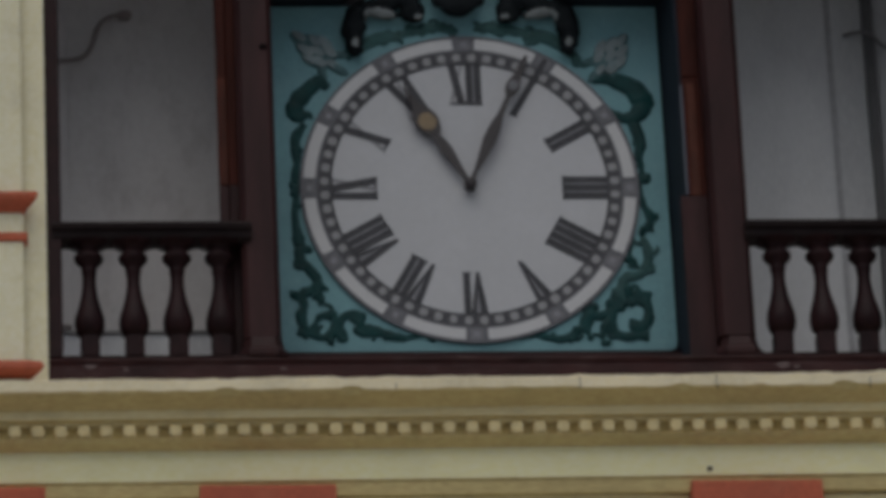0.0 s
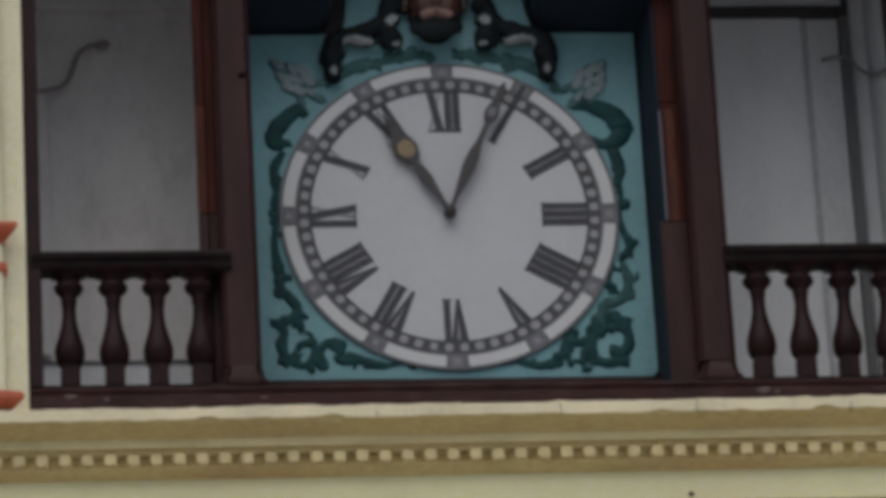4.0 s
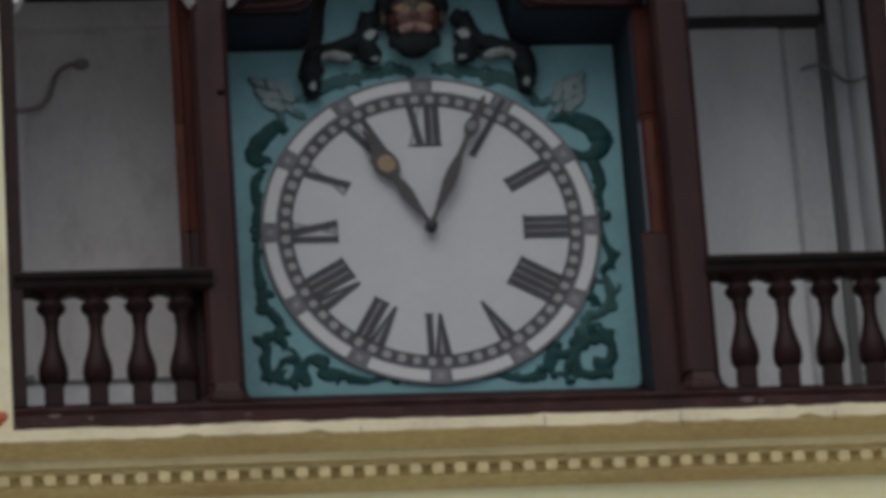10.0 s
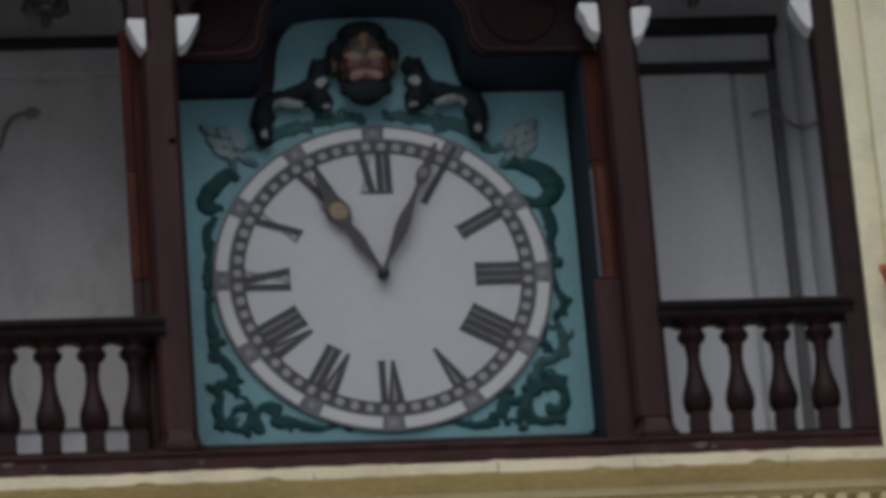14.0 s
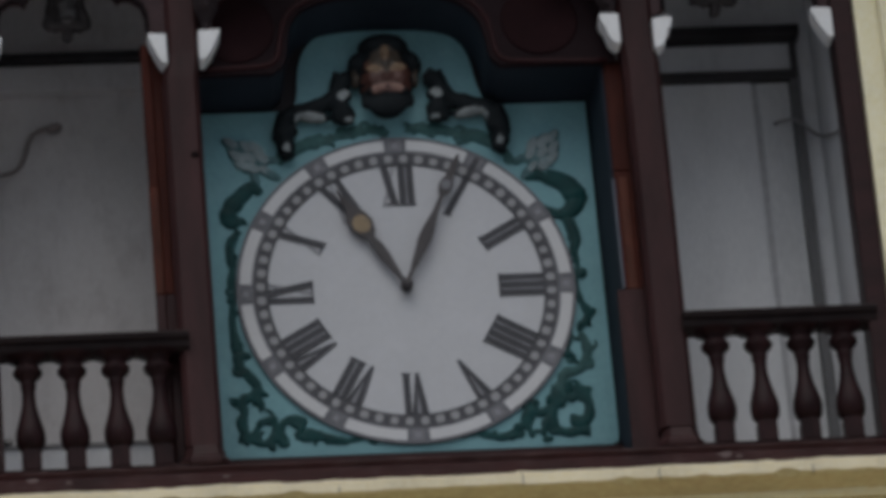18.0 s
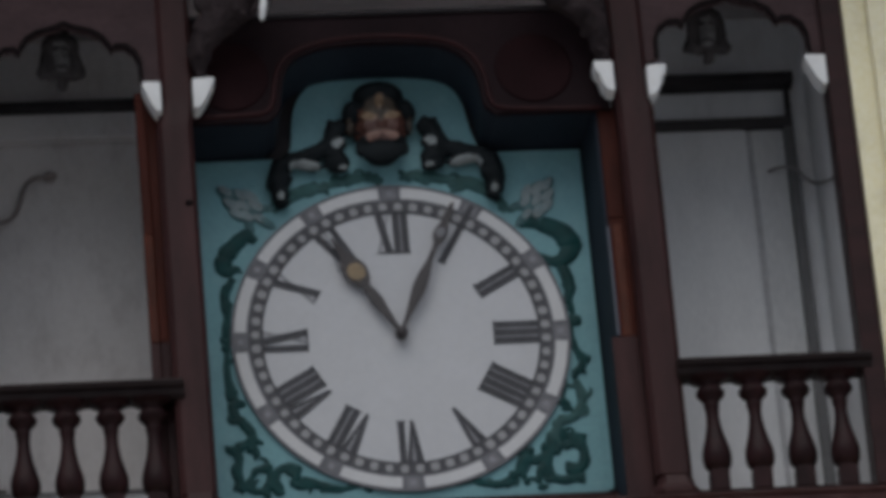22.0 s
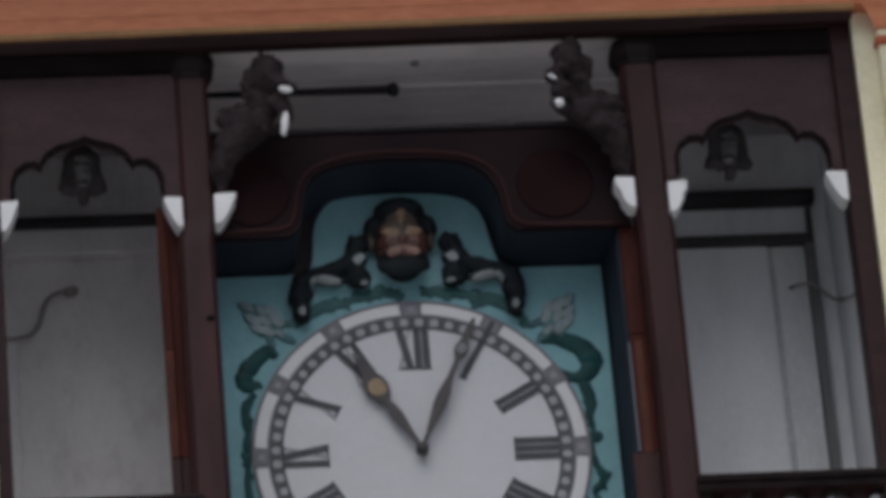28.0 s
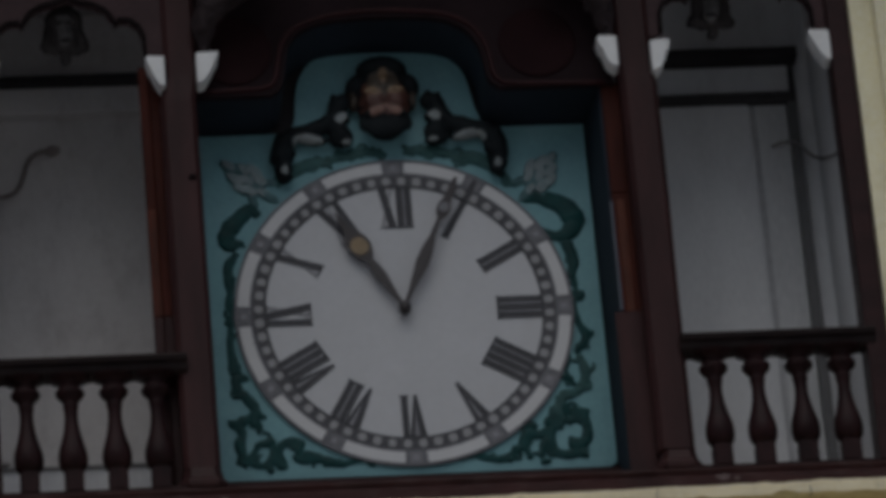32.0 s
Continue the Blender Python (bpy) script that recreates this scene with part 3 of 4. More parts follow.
def column(low, high, half, top=0.070, swell=0.0, foot=None):
    col = thing("column", (low, -0.31, -0.94), "dark red-brown stained timber column with a square base", "column", "loggia columns")
    part("shaft", post(mesh(), [(-0.86, low, half), (-0.30, low, half), (0.40, low + swell, half + swell), (0.84, low + swell, half + swell), (0.90, (low + high) / 2, (half + top) / 2), (0.96, high, top), (1.625, high, top)], -0.325, chamfer=0.14), WOOD, col)
    bm = post(mesh(), [(1.625, high, top + 0.002), (1.635, high, top + 0.010), (1.65, high, top + 0.012), (1.662, high, top + 0.022), (1.682, high, top + 0.031), (1.705, high, top + 0.034), (1.728, high, top + 0.030), (1.752, high, top + 0.020)], -0.325, chamfer=0.26)
    part("capital", bm, RAIL, col, "near-black rounded capital")
    at, wide = foot or (low, half)
    bm = post(mesh(), [(-0.957, at, wide + 0.020), (-0.945, at, wide + 0.026), (-0.928, at, wide + 0.026), (-0.914, at, wide + 0.019), (-0.906, at, wide + 0.010), (-0.885, at, wide + 0.006), (-0.86, at, wide + 0.001)], -0.325, chamfer=0.2)
    part("base", bm, WOOD, col)
    return col


left_column = column(-0.918, -0.897, 0.076)
column(1.034, 1.027, 0.076, 0.076, 0.002, (1.040, 0.070))

part("peg", blob(mesh(), -0.880, -0.402, 0.470, 0.018, 0.012, 0.014), RIMBLACK, left_column, "dark wooden peg")

# half posts against the piers
solid("side_post", box(mesh(), X0 + 0.001, -1.733, -0.42, -0.27, -0.956, 1.755, 0.006), WOODH, "narrow dark timber post against the plaster pier", "post", "side posts")
solid("side_post", box(mesh(), 1.868, X1 - 0.001, -0.42, -0.27, -0.956, 1.79, 0.006), WOODH, "dark timber post against the plaster pier", "post", "side posts")

# sill under the balusters
bm = mesh()
steps = 60
shape = [(-0.30, -0.957), (-0.405, -0.957), (-0.42, -0.962), (-0.425, -0.972), (-0.415, -0.99), (-0.43, -1.0), (-0.43, -1.09), (-0.30, -1.09)]
lanes = [[bm.verts.new((X0 + 0.001 + (X1 - X0 - 0.002) * i / steps, y + 0.002 * noise.noise(Vector((i * 0.9, k, 0))), z + 0.003 * noise.noise(Vector((i * 0.35, k, 5))))) for k, (y, z) in enumerate(shape)] for i in range(steps + 1)]
for p, q in zip(lanes, lanes[1:]):
    for k in range(len(shape)):
        j = (k + 1) % len(shape)
        bm.faces.new((p[k], p[j], q[j], q[k]))
bm.faces.new(lanes[0]), bm.faces.new(lanes[-1][::-1])
sill = solid("sill", bm, SILLWOOD, "worn dark red timber sill with pale chipped spots on the cornice", "sill")
for x, z, w, h in ((-1.625, -1.004, 0.026, 0.010), (-1.48, -1.018, 0.012, 0.007), (-0.84, -1.018, 0.016, 0.006), (1.205, -1.012, 0.030, 0.013), (1.262, -1.020, 0.014, 0.007)):
    spot = [(x + w * (1 + 0.35 * math.sin(3.1 * k + 40 * x)) * math.cos(math.pi * k / 5), z + h * (1 + 0.3 * math.cos(2.3 * k + 17 * x)) * math.sin(math.pi * k / 5)) for k in range(10)]
    part("chip", prism(mesh(), spot, -0.4335, -0.4255), CHIP, sill, "pale chipped spot")

# jamb boards beside the columns
jamb = thing("jamb_board", (-1.013, -0.27, -0.956), "dark red teak board with a worn edge, brightened as if lit, beside a column", "board", "jamb boards")
part("board", box(mesh(), -1.030, -0.955, -0.295, -0.24, -0.1195, 1.06, 0.006), REDWOOD, jamb)
part("lower_board", box(mesh(), -1.030, -0.955, -0.295, -0.24, -0.956, -0.120, 0.006), WOOD, jamb, "dark stained lower length of the board")
part("upper_edge", box(mesh(), -1.072, -1.0305, -0.291, -0.24, 0.385, 1.06, 0.006), REDWOOD, jamb)
# worn length coloured brighter than the edge above, which the bracket shades
part("worn_lit_edge", box(mesh(), -1.072, -1.0305, -0.293, -0.24, -0.1195, 0.3845, 0.006), LITWORNEDGE, jamb, "worn red edge of the board, brightened where more light falls")
part("lower_edge", box(mesh(), -1.072, -1.0305, -0.291, -0.24, -0.956, -0.120, 0.006), WOOD, jamb)
jamb = thing("jamb_board", (0.915, -0.28, -0.956), "red teak board with a worn orange patch beside the clock case", "board", "jamb boards")
part("lower_length", box(mesh(), 0.847, 0.985, -0.307, -0.2895, -0.956, -0.182, 0.004), WOOD, jamb, "dark stained lower length of the board")
part("middle_length", box(mesh(), 0.884, 0.985, -0.302, -0.25, -0.181, 0.375, 0.006), REDWOOD, jamb)
part("worn_length", uneven(box(mesh(), 0.900, 0.938, -0.306, -0.296, -0.180, 0.345, 0.004), 0.003, 9.0), WORNRED, jamb, "worn orange length of the board")
part("upper_length", box(mesh(), 0.884, 0.985, -0.303, -0.25, 0.376, 0.90, 0.006), REDWOOD, jamb)


def baluster(bm, x, y, z0, z1):
    h = z1 - z0
    turned = [(0.0, 0.036), (0.185, 0.036), (0.19, 0.033), (0.20, 0.046), (0.24, 0.058), (0.30, 0.062), (0.36, 0.059), (0.43, 0.049), (0.50, 0.039), (0.57, 0.032), (0.64, 0.028), (0.70, 0.0275),
              (0.745, 0.031), (0.755, 0.034), (0.765, 0.031), (0.80, 0.034), (0.835, 0.052), (0.86, 0.060), (0.885, 0.060), (0.91, 0.048), (0.93, 0.041), (0.95, 0.044), (0.97, 0.055), (0.985, 0.069), (1.0, 0.089)]
    lathe(bm, [(r, z0 + f * h) for f, r in turned], x, y, 18)
    return box(bm, x - 0.0395, x + 0.0395, y - 0.0395, y + 0.0395, z0, z0 + 0.18 * h, 0.004)


def balustrade(x0, x1, places, r0, r1):
    thing_ = thing("balustrade", ((x0 + x1) / 2, -0.38, -0.94), "dark stained balustrade of turned bulbous timber balusters", "balustrade", "loggia balustrades")
    bm = profile_run(mesh(), [(-0.32, -0.352), (-0.425, -0.352), (-0.445, -0.358), (-0.452, -0.372), (-0.445, -0.388), (-0.43, -0.395), (-0.425, -0.42), (-0.405, -0.432), (-0.335, -0.432), (-0.32, -0.42)], r0, r1)
    part("top_rail", bm, RAIL, thing_)
    part("bottom_rail", box(mesh(), x0, x1, -0.412, -0.325, -0.9565, -0.944, 0.004), WOODH, thing_)
    first = None
    for x in places:
        if first is None:
            first = part("baluster", baluster(mesh(), x, -0.375, -0.945, -0.430), TURNED, thing_)
        else:
            ob = new("baluster", first.data)
            ob.parent = thing_
            ob.location = (x - places[0], 0, 0)
            ob.rotation_euler = (0, 0, 0)
    return thing_


balustrade(-1.733, -0.985, (-1.622, -1.441, -1.262, -1.088), -1.77, -0.955)
balustrade(1.10, 1.868, (1.222, 1.400, 1.579, 1.758), 1.09, 1.905)


# scalloped panels over the side bays
def scalloped(c, half, lift):
    """Lower edge of the panel from one leg to the other, as (x, z)."""
    pts = [(-half, 1.045), (-0.305, 1.070), (-0.304, 1.155), (-0.287, 1.205), (-0.25, 1.235), (-0.212, 1.236), (-0.193, 1.218), (-0.178, 1.246), (-0.153, 1.285), (-0.109, 1.313), (-0.055, 1.326), (-0.018, 1.341), (0.0, 1.352)]
    pts = [(x * (half - 0.065) / 0.305 if i else x, z) for i, (x, z) in enumerate(pts)]
    left = [(x, z + lift) for x, z in pts]
    return [(c + x, z) for x, z in left] + [(c - x, z) for x, z in left[-2::-1]]


def valance(c, x0, x1, lift):
    v = thing("valance", (c, -0.35, 1.04 + lift), "brown stained timber panel with a scalloped arch edge", "panel", "scalloped panels")
    edge = scalloped(c, min(c - x0, x1 - c), lift)
    edge = [(x0, edge[0][1])] + edge[1:-1] + [(x1, edge[-1][1])]
    part("panel", prism(mesh(), edge + [(x1, 1.78), (x0, 1.78)], -0.37, -0.335), VALANCE, v)
    bm = mesh()
    line = [Vector(p) for p in edge[1:-1]]
    inner, outer = [], []
    for i, p in enumerate(line):
        d = (line[min(i + 1, len(line) - 1)] - line[max(i - 1, 0)]).normalized()
        n = Vector((-d.y, d.x)) * 0.017
        inner.append([bm.verts.new((p.x, y, p.y - 0.002)) for y in (-0.384, -0.3705)])
        outer.append([bm.verts.new((p.x + n.x, y, p.y + n.y)) for y in (-0.384, -0.3705)])
    for i in range(len(line) - 1):
        ring_a, ring_b = (inner[i][0], outer[i][0], outer[i][1], inner[i][1]), (inner[i + 1][0], outer[i + 1][0], outer[i + 1][1], inner[i + 1][1])
        for k in range(4):
            bm.faces.new((ring_a[k], ring_a[(k + 1) % 4], ring_b[(k + 1) % 4], ring_b[k]))
    part("rim", bm, RIMBLACK, v, "dark carved moulding along the arch")
    # Near-black band paints the beam's shade onto the top of the panel.
    part("dark_top_band", profile_run(mesh(), [(-0.371, 1.66), (-0.40, 1.67), (-0.41, 1.70), (-0.42, 1.735), (-0.42, 1.75), (-0.371, 1.75)], x0, x1), RIMBLACK, v)
    return v


valance(-1.360, -1.733, -0.967, 0.0)
valance(1.483, 1.092, 1.868, 0.028)


# white feet of the brackets
def white_foot(bm, x, s, w=0.085, z=1.04, y=-0.43, stepped=False):
    """Tapered scroll end against a post at x; s is the side on which it stands."""
    shape = [(0, 0), (w, 0.004), (w * 0.99, -0.016), (w * 0.87, -0.040), (w * 0.70, -0.075), (w * 0.52, -0.108), (w * 0.32, -0.134), (w * 0.12, -0.144), (0, -0.138)]
    if stepped:
        shape = [(0, 0), (w, 0.004), (w * 1.0, -0.020), (w * 0.92, -0.048), (w * 0.74, -0.060), (w * 0.70, -0.085), (w * 0.58, -0.115), (w * 0.36, -0.138), (w * 0.12, -0.146), (0, -0.140)]
    return prism(bm, [(x + s * a, z + b) for a, b in shape], y, y + 0.10)


def foot_block(x, s, w, z, stepped=False):
    ob = solid("bracket_foot", white_foot(mesh(), x, s, w, z, stepped=stepped), WHITE, "white painted tapered foot of a timber bracket", "bracket", "white bracket feet")
    mod = ob.modifiers.new("soft_edges", "BEVEL")
    mod.width, mod.segments, mod.limit_method = 0.006, 2, "ANGLE"
    return ob


foot_block(-1.732, 1, 0.075, 1.04)
foot_block(-0.968, -1, 0.078, 1.035)
foot_block(1.096, 1, 0.084, 1.034, True)
foot_block(1.867, -1, 0.088, 1.056)


# carved rearing brackets of the middle bay: plain rounded shapes
def carved_bracket(x, s, foot_z, white, drop=0.0):
    b = thing("carved_bracket", (x, -0.45, foot_z - 0.16), "dark carved timber bracket with white painted foot and tusk", "bracket", "carved brackets")
    bm = mesh()
    spine = curve_through([(0.035, 1.06), (0.038, 1.13), (0.046, 1.22), (0.080, 1.315), (0.160, 1.395), (0.232, 1.47), (0.25, 1.56), (0.245, 1.64), (0.225, 1.70)], 4)
    k = len(spine)
    tube(bm, [(x + s * a, -0.405 - 0.145 * i / k, z) for i, (a, z) in enumerate(spine)], [0.032 + 0.043 * math.sin(math.pi * min(1, (i / k) * 0.95)) ** 1.6 for i in range(k)], 12)
    for a, y, z, rx, ry, rz, turn in ((0.25, -0.57, 1.60, 0.085, 0.07, 0.075, 20), (0.31, -0.60, 1.545, 0.07, 0.05, 0.04, 35), (0.24, -0.56, 1.675, 0.07, 0.06, 0.05, 0), (0.305, -0.585, 1.46, 0.045, 0.045, 0.085, -8),
                                      (0.19, -0.52, 1.42, 0.11, 0.06, 0.075, 40), (0.12, -0.50, 1.46, 0.055, 0.05, 0.06, 20), (0.07, -0.48, 1.36, 0.06, 0.05, 0.09, 15), (0.20, -0.54, 1.52, 0.06, 0.05, 0.09, 0),
                                      (0.17, -0.55, 1.60, 0.04, 0.04, 0.07, 10), (0.30, -0.59, 1.38, 0.035, 0.04, 0.05, 30), (0.04, -0.46, 1.20, 0.03, 0.05, 0.08, 5), (0.26, -0.56, 1.665, 0.085, 0.06, 0.050, 0), (0.09, -0.50, 1.44, 0.085, 0.05, 0.06, 30)):
        blob(bm, x + s * a, y, z, rx * 0.82, ry * 0.85, rz * 0.9, turn * s)
    rnd = random.Random(7 if s > 0 else 8)
    skin = [v.co.copy() for v in bm.verts if v.co.y < -0.44]
    for _ in range(90):  # carved knops and curls all over
        c = rnd.choice(skin)
        blob(bm, c.x, c.y, c.z, rnd.uniform(0.010, 0.024), 0.016, rnd.uniform(0.008, 0.018), rnd.uniform(0, 180), 0, 8)
    uneven(bm, 0.018, 17, x)
    for v in bm.verts:
        v.co.z -= (0.06 + drop) * max(0.0, min(1.0, (v.co.z - 1.05) / 0.3))
    melted(part("body", bm, CARVED, b), 0.007)
    for name, (a, y, z, rx, ry, rz, turn) in zip(("tooth", "tusk"), white):
        part(name, uneven(blob(mesh(), x + s * a, y, z, rx, ry, rz, turn * s, seg=10), 0.004, 40, x), WHITE, b, "white painted " + name)
    foot = part("foot", white_foot(mesh(), x, s, 0.094 if s > 0 else 0.082, foot_z, -0.45, s < 0), WHITE, b, "white painted tapered foot")
    mod = foot.modifiers.new("soft_edges", "BEVEL")
    mod.width, mod.segments, mod.limit_method = 0.006, 2, "ANGLE"


carved_bracket(-0.835, 1, 1.035, ((0.306, -0.63, 1.258, 0.018, 0.02, 0.062, 8), (0.318, -0.65, 1.412, 0.032, 0.02, 0.016, 16)), 0.026)
carved_bracket(0.952, -1, 1.05, ((0.312, -0.63, 1.318, 0.022, 0.02, 0.022, 0), (0.335, -0.65, 1.435, 0.024, 0.012, 0.010, -30)))


# carved pendants hanging behind the scalloped arches
def pendant(x, z):
    bm = mesh()
    y = -0.02
    tube(bm, [(x, y, 1.785), (x, y, z + 0.33), (x, y, z + 0.12)], [0.02, 0.025, 0.045], 10)
    blob(bm, x, y, z + 0.075, 0.082, 0.05, 0.062)
    for s in (-1, 1):
        tube(bm, [(x + s * a, y - 0.015, z + b) for a, b in curve_through([(0.040, 0.10), (0.062, 0.060), (0.068, 0.01), (0.072, -0.040), (0.082, -0.078), (0.074, -0.100)], 4)], [0.020] * 13 + [0.026] * 5 + [0.016] * 3, 8)
    blob(bm, x, y + 0.01, z - 0.005, 0.066, 0.03, 0.10)
    for a, b in ((-0.05, -0.07), (0.05, -0.075), (0.0, -0.118)):
        blob(bm, x + a, y, z + b, 0.028, 0.03, 0.032, 0, 0, 10)
    blob(bm, x, y - 0.01, z - 0.01, 0.044, 0.035, 0.088, 0, 1)
    blob(bm, x, y - 0.046, z + 0.0, 0.010, 0.012, 0.034, 0, 1, 10)
    for s in (-1, 1):
        blob(bm, x + s * 0.021, y - 0.042, z + 0.030, 0.016, 0.012, 0.009, 0, 0, 10)
    blob(bm, x, y - 0.038, z - 0.052, 0.026, 0.02, 0.011, 0, 0, 10)
    skin = one_skin(uneven(bm, 0.013, 19, x), 0.006)
    paint(skin, y - 0.028, [(x, z - 0.008, 0.040, 0.080, 0, 1), (x - 0.021, z + 0.030, 0.015, 0.010, 0, 0), (x + 0.021, z + 0.030, 0.015, 0.010, 0, 0), (x, z - 0.052, 0.026, 0.012, 0, 0)])
    solid("pendant", skin, [PENDANT, PALEPENDANT], "dusty dark carved timber pendant hanging behind the arch", "pendant", "carved pendants")


pendant(-1.363, 1.377)
pendant(1.436, 1.395)

# cables and a rod
bm = mesh()
tube(bm, [(x, 0.494, z) for x, z in curve_through([(-1.77, 0.855), (-1.70, 0.862), (-1.647, 0.866), (-1.600, 0.880), (-1.570, 0.915), (-1.552, 0.960), (-1.538, 1.010), (-1.515, 1.052), (-1.478, 1.077), (-1.44, 1.084)], 4)], 0.011, 8)
blob(bm, -1.420, 0.500, 1.088, 0.036, 0.03, 0.020, -8)
solid("wall_lamp_holder", bm, ARMPAINT, "dusty bent cable arm with an empty lamp holder", "cable")
bm = mesh()
tube(bm, [(1.732, 0.492, 0.980), (1.765, 0.490, 0.992), (1.800, 0.488, 0.998), (1.835, 0.486, 0.992), (1.862, 0.488, 0.972), (1.890, 0.50, 0.948), (1.915, 0.49, 0.922), (1.930, 0.45, 0.892), (1.934, 0.39, 0.862), (1.934, 0.28, 0.810), (1.934, 0.15, 0.752), (1.934, 0.0, 0.690)], 0.008, 8)
solid("cable", bm, CABLE, "dusty loose cable hanging beside the door frame", "cable")
bm = tube(mesh(), [(x, -0.02, 1.752 + 0.001 * x) for x in (-0.80, -0.5, -0.2, 0.0)], [0.013, 0.016, 0.018, 0.019], 10)
tube(bm, [(-0.02, -0.02, 1.752), (0.0, -0.02, 1.752), (0.02, -0.02, 1.75), (0.03, -0.02, 1.75)], [0.019, 0.031, 0.030, 0.014], 10)
solid("ceiling_rod", bm, BLACKWOOD, "dark rod with a knob fixed under the ceiling", "rod")
blob_bm = blob(mesh(), 0.09, -0.20, 1.775, 0.022, 0.022, 0.012)
solid("ceiling_rose", blob_bm, CABLE, "small dusty ceiling rose on the boards", "fixture")


# ---------------------------------------------------------------- clock case
ARCH = [(-0.52, 0.885), (-0.47, 0.93), (-0.452, 1.02), (-0.437, 1.10), (-0.40, 1.165), (-0.34, 1.205), (-0.25, 1.232), (-0.12, 1.244), (0.0, 1.244),
        (0.14, 1.238), (0.25, 1.218), (0.325, 1.17), (0.372, 1.10), (0.392, 1.02), (0.405, 0.93), (0.45, 0.885)]
case = thing("clock_case", (0.03, -0.15, -0.956), "near-black timber clock case with a navy lined recess", "clock case")
opening = [(-0.832, 0.885)] + curve_through(ARCH, 3) + [(0.874, 0.885)]
part("front_panel", prism(mesh(), opening + [(0.94, 0.885), (0.94, 1.372), (-0.84, 1.372), (-0.84, 0.885)], -0.325, -0.29), MAROON, case)
bm = mesh()
a = [bm.verts.new((x, -0.289, z)) for x, z in opening]
b = [bm.verts.new((x, 0.03, z)) for x, z in opening]
c = [bm.verts.new((x, -0.289, z + 0.012)) for x, z in opening]
e = [bm.verts.new((x, 0.03, z + 0.012)) for x, z in opening]
for i in range(len(opening) - 1):
    bm.faces.new((a[i], a[i + 1], b[i + 1], b[i])), bm.faces.new((c[i], e[i], e[i + 1], c[i + 1]))
part("lining_top", bm, NAVY, case, "navy painted soffit of the recess")
part("lining_side", prism(mesh(), [(0, 0), (1, 0), (1, 1), (0, 1)], 0, 1), NAVY, case, "navy painted side of the recess")
side = bpy.data.objects["lining_side"].data
for v, (x, y, z) in zip(side.vertices, ((0.845, 0.03, -0.94), (0.872, -0.289, -0.94), (0.872, -0.289, 0.885), (0.845, 0.03, 0.885), (0.865, 0.03, -0.94), (0.883, -0.289, -0.94), (0.883, -0.289, 0.885), (0.865, 0.03, 0.885))):
    v.co = Vector((x, y, z)) - OFFSET[case.name]
part("lining_side", box(mesh(), -0.86, -0.835, -0.23, 0.03, -0.94, 0.885), NAVY, case, "navy painted side of the recess")
part("edge_strip", box(mesh(), 0.871, 0.8835, -0.318, -0.291, -0.18, 0.33, 0.002), GREYBLUE, case, "worn grey-blue edge strip")
part("bottom_board", box(mesh(), -0.834, 0.868, -0.03, 0.029, -0.955, -0.7625, 0.004), WOODH, case)
part("back_board", box(mesh(), -0.86, 0.95, 0.031, 0.06, -0.94, 1.372), BLACKWOOD, case)
bead = curve_through([(-0.83, 0.908), (-0.66, 0.912), (-0.545, 0.920), (-0.50, 0.955), (-0.482, 1.04), (-0.464, 1.12), (-0.42, 1.185), (-0.35, 1.228), (-0.25, 1.256), (-0.12, 1.272), (0.0, 1.273),
                      (0.14, 1.264), (0.26, 1.242), (0.345, 1.195), (0.398, 1.12), (0.42, 1.04), (0.43, 0.96), (0.465, 0.912), (0.56, 0.900), (0.72, 0.895), (0.90, 0.890)], 3)
part("bead", tube(mesh(), [(x, -0.327, z) for x, z in bead], 0.011, 8), BEAD, case, "red maroon bead along the recess")
for cx, cz in ((0.628, 1.094), (-0.668, 1.10)):
    bm = lathe(mesh(), [(0.165, 0.0), (0.164, 0.005), (0.158, 0.008), (0.145, 0.007), (0.06, 0.008), (0.02, 0.011)], 0, 0, 40)
    bm.transform(Matrix.Translation((cx, -0.3252, cz)) @ Matrix.Rotation(radians(90), 4, "X"))
    part("disc", bm, DISC, case, "dull maroon round boss")
part("dark_top_band", box(mesh(), -0.84, 0.94, -0.345, -0.29, 1.3725, 1.392, 0.005), BLACKWOOD, case)


# ---------------------------------------------------------------- clock
clock = thing("clock", (0.02, 0.0, -0.748), "large clock with white dial on a teal carved board", "clock")
R = 0.035
corner_l = [(-0.83, -0.748)]
corner_r = [(0.839 - R, -0.748)] + [(0.839 - R + R * math.sin(radians(t)), -0.748 + R - R * math.cos(radians(t))) for t in (30, 60)] + [(0.839, -0.748 + R)]
crown = curve_through([(0.445, 0.868), (0.405, 0.892), (0.378, 0.96), (0.362, 1.04), (0.345, 1.12), (0.305, 1.185), (0.235, 1.225), (0.14, 1.245), (0.0, 1.258), (-0.13, 1.262), (-0.235, 1.248), (-0.315, 1.21), (-0.365, 1.14), (-0.388, 1.06), (-0.396, 0.97), (-0.41, 0.905), (-0.45, 0.868)], 3)
outline = corner_l + corner_r + [(0.836, 0.866)] + crown + [(-0.83, 0.866)]
part("board", prism(mesh(), outline, 0.0, 0.028), TEAL, clock, "teal painted board with an arched crown")

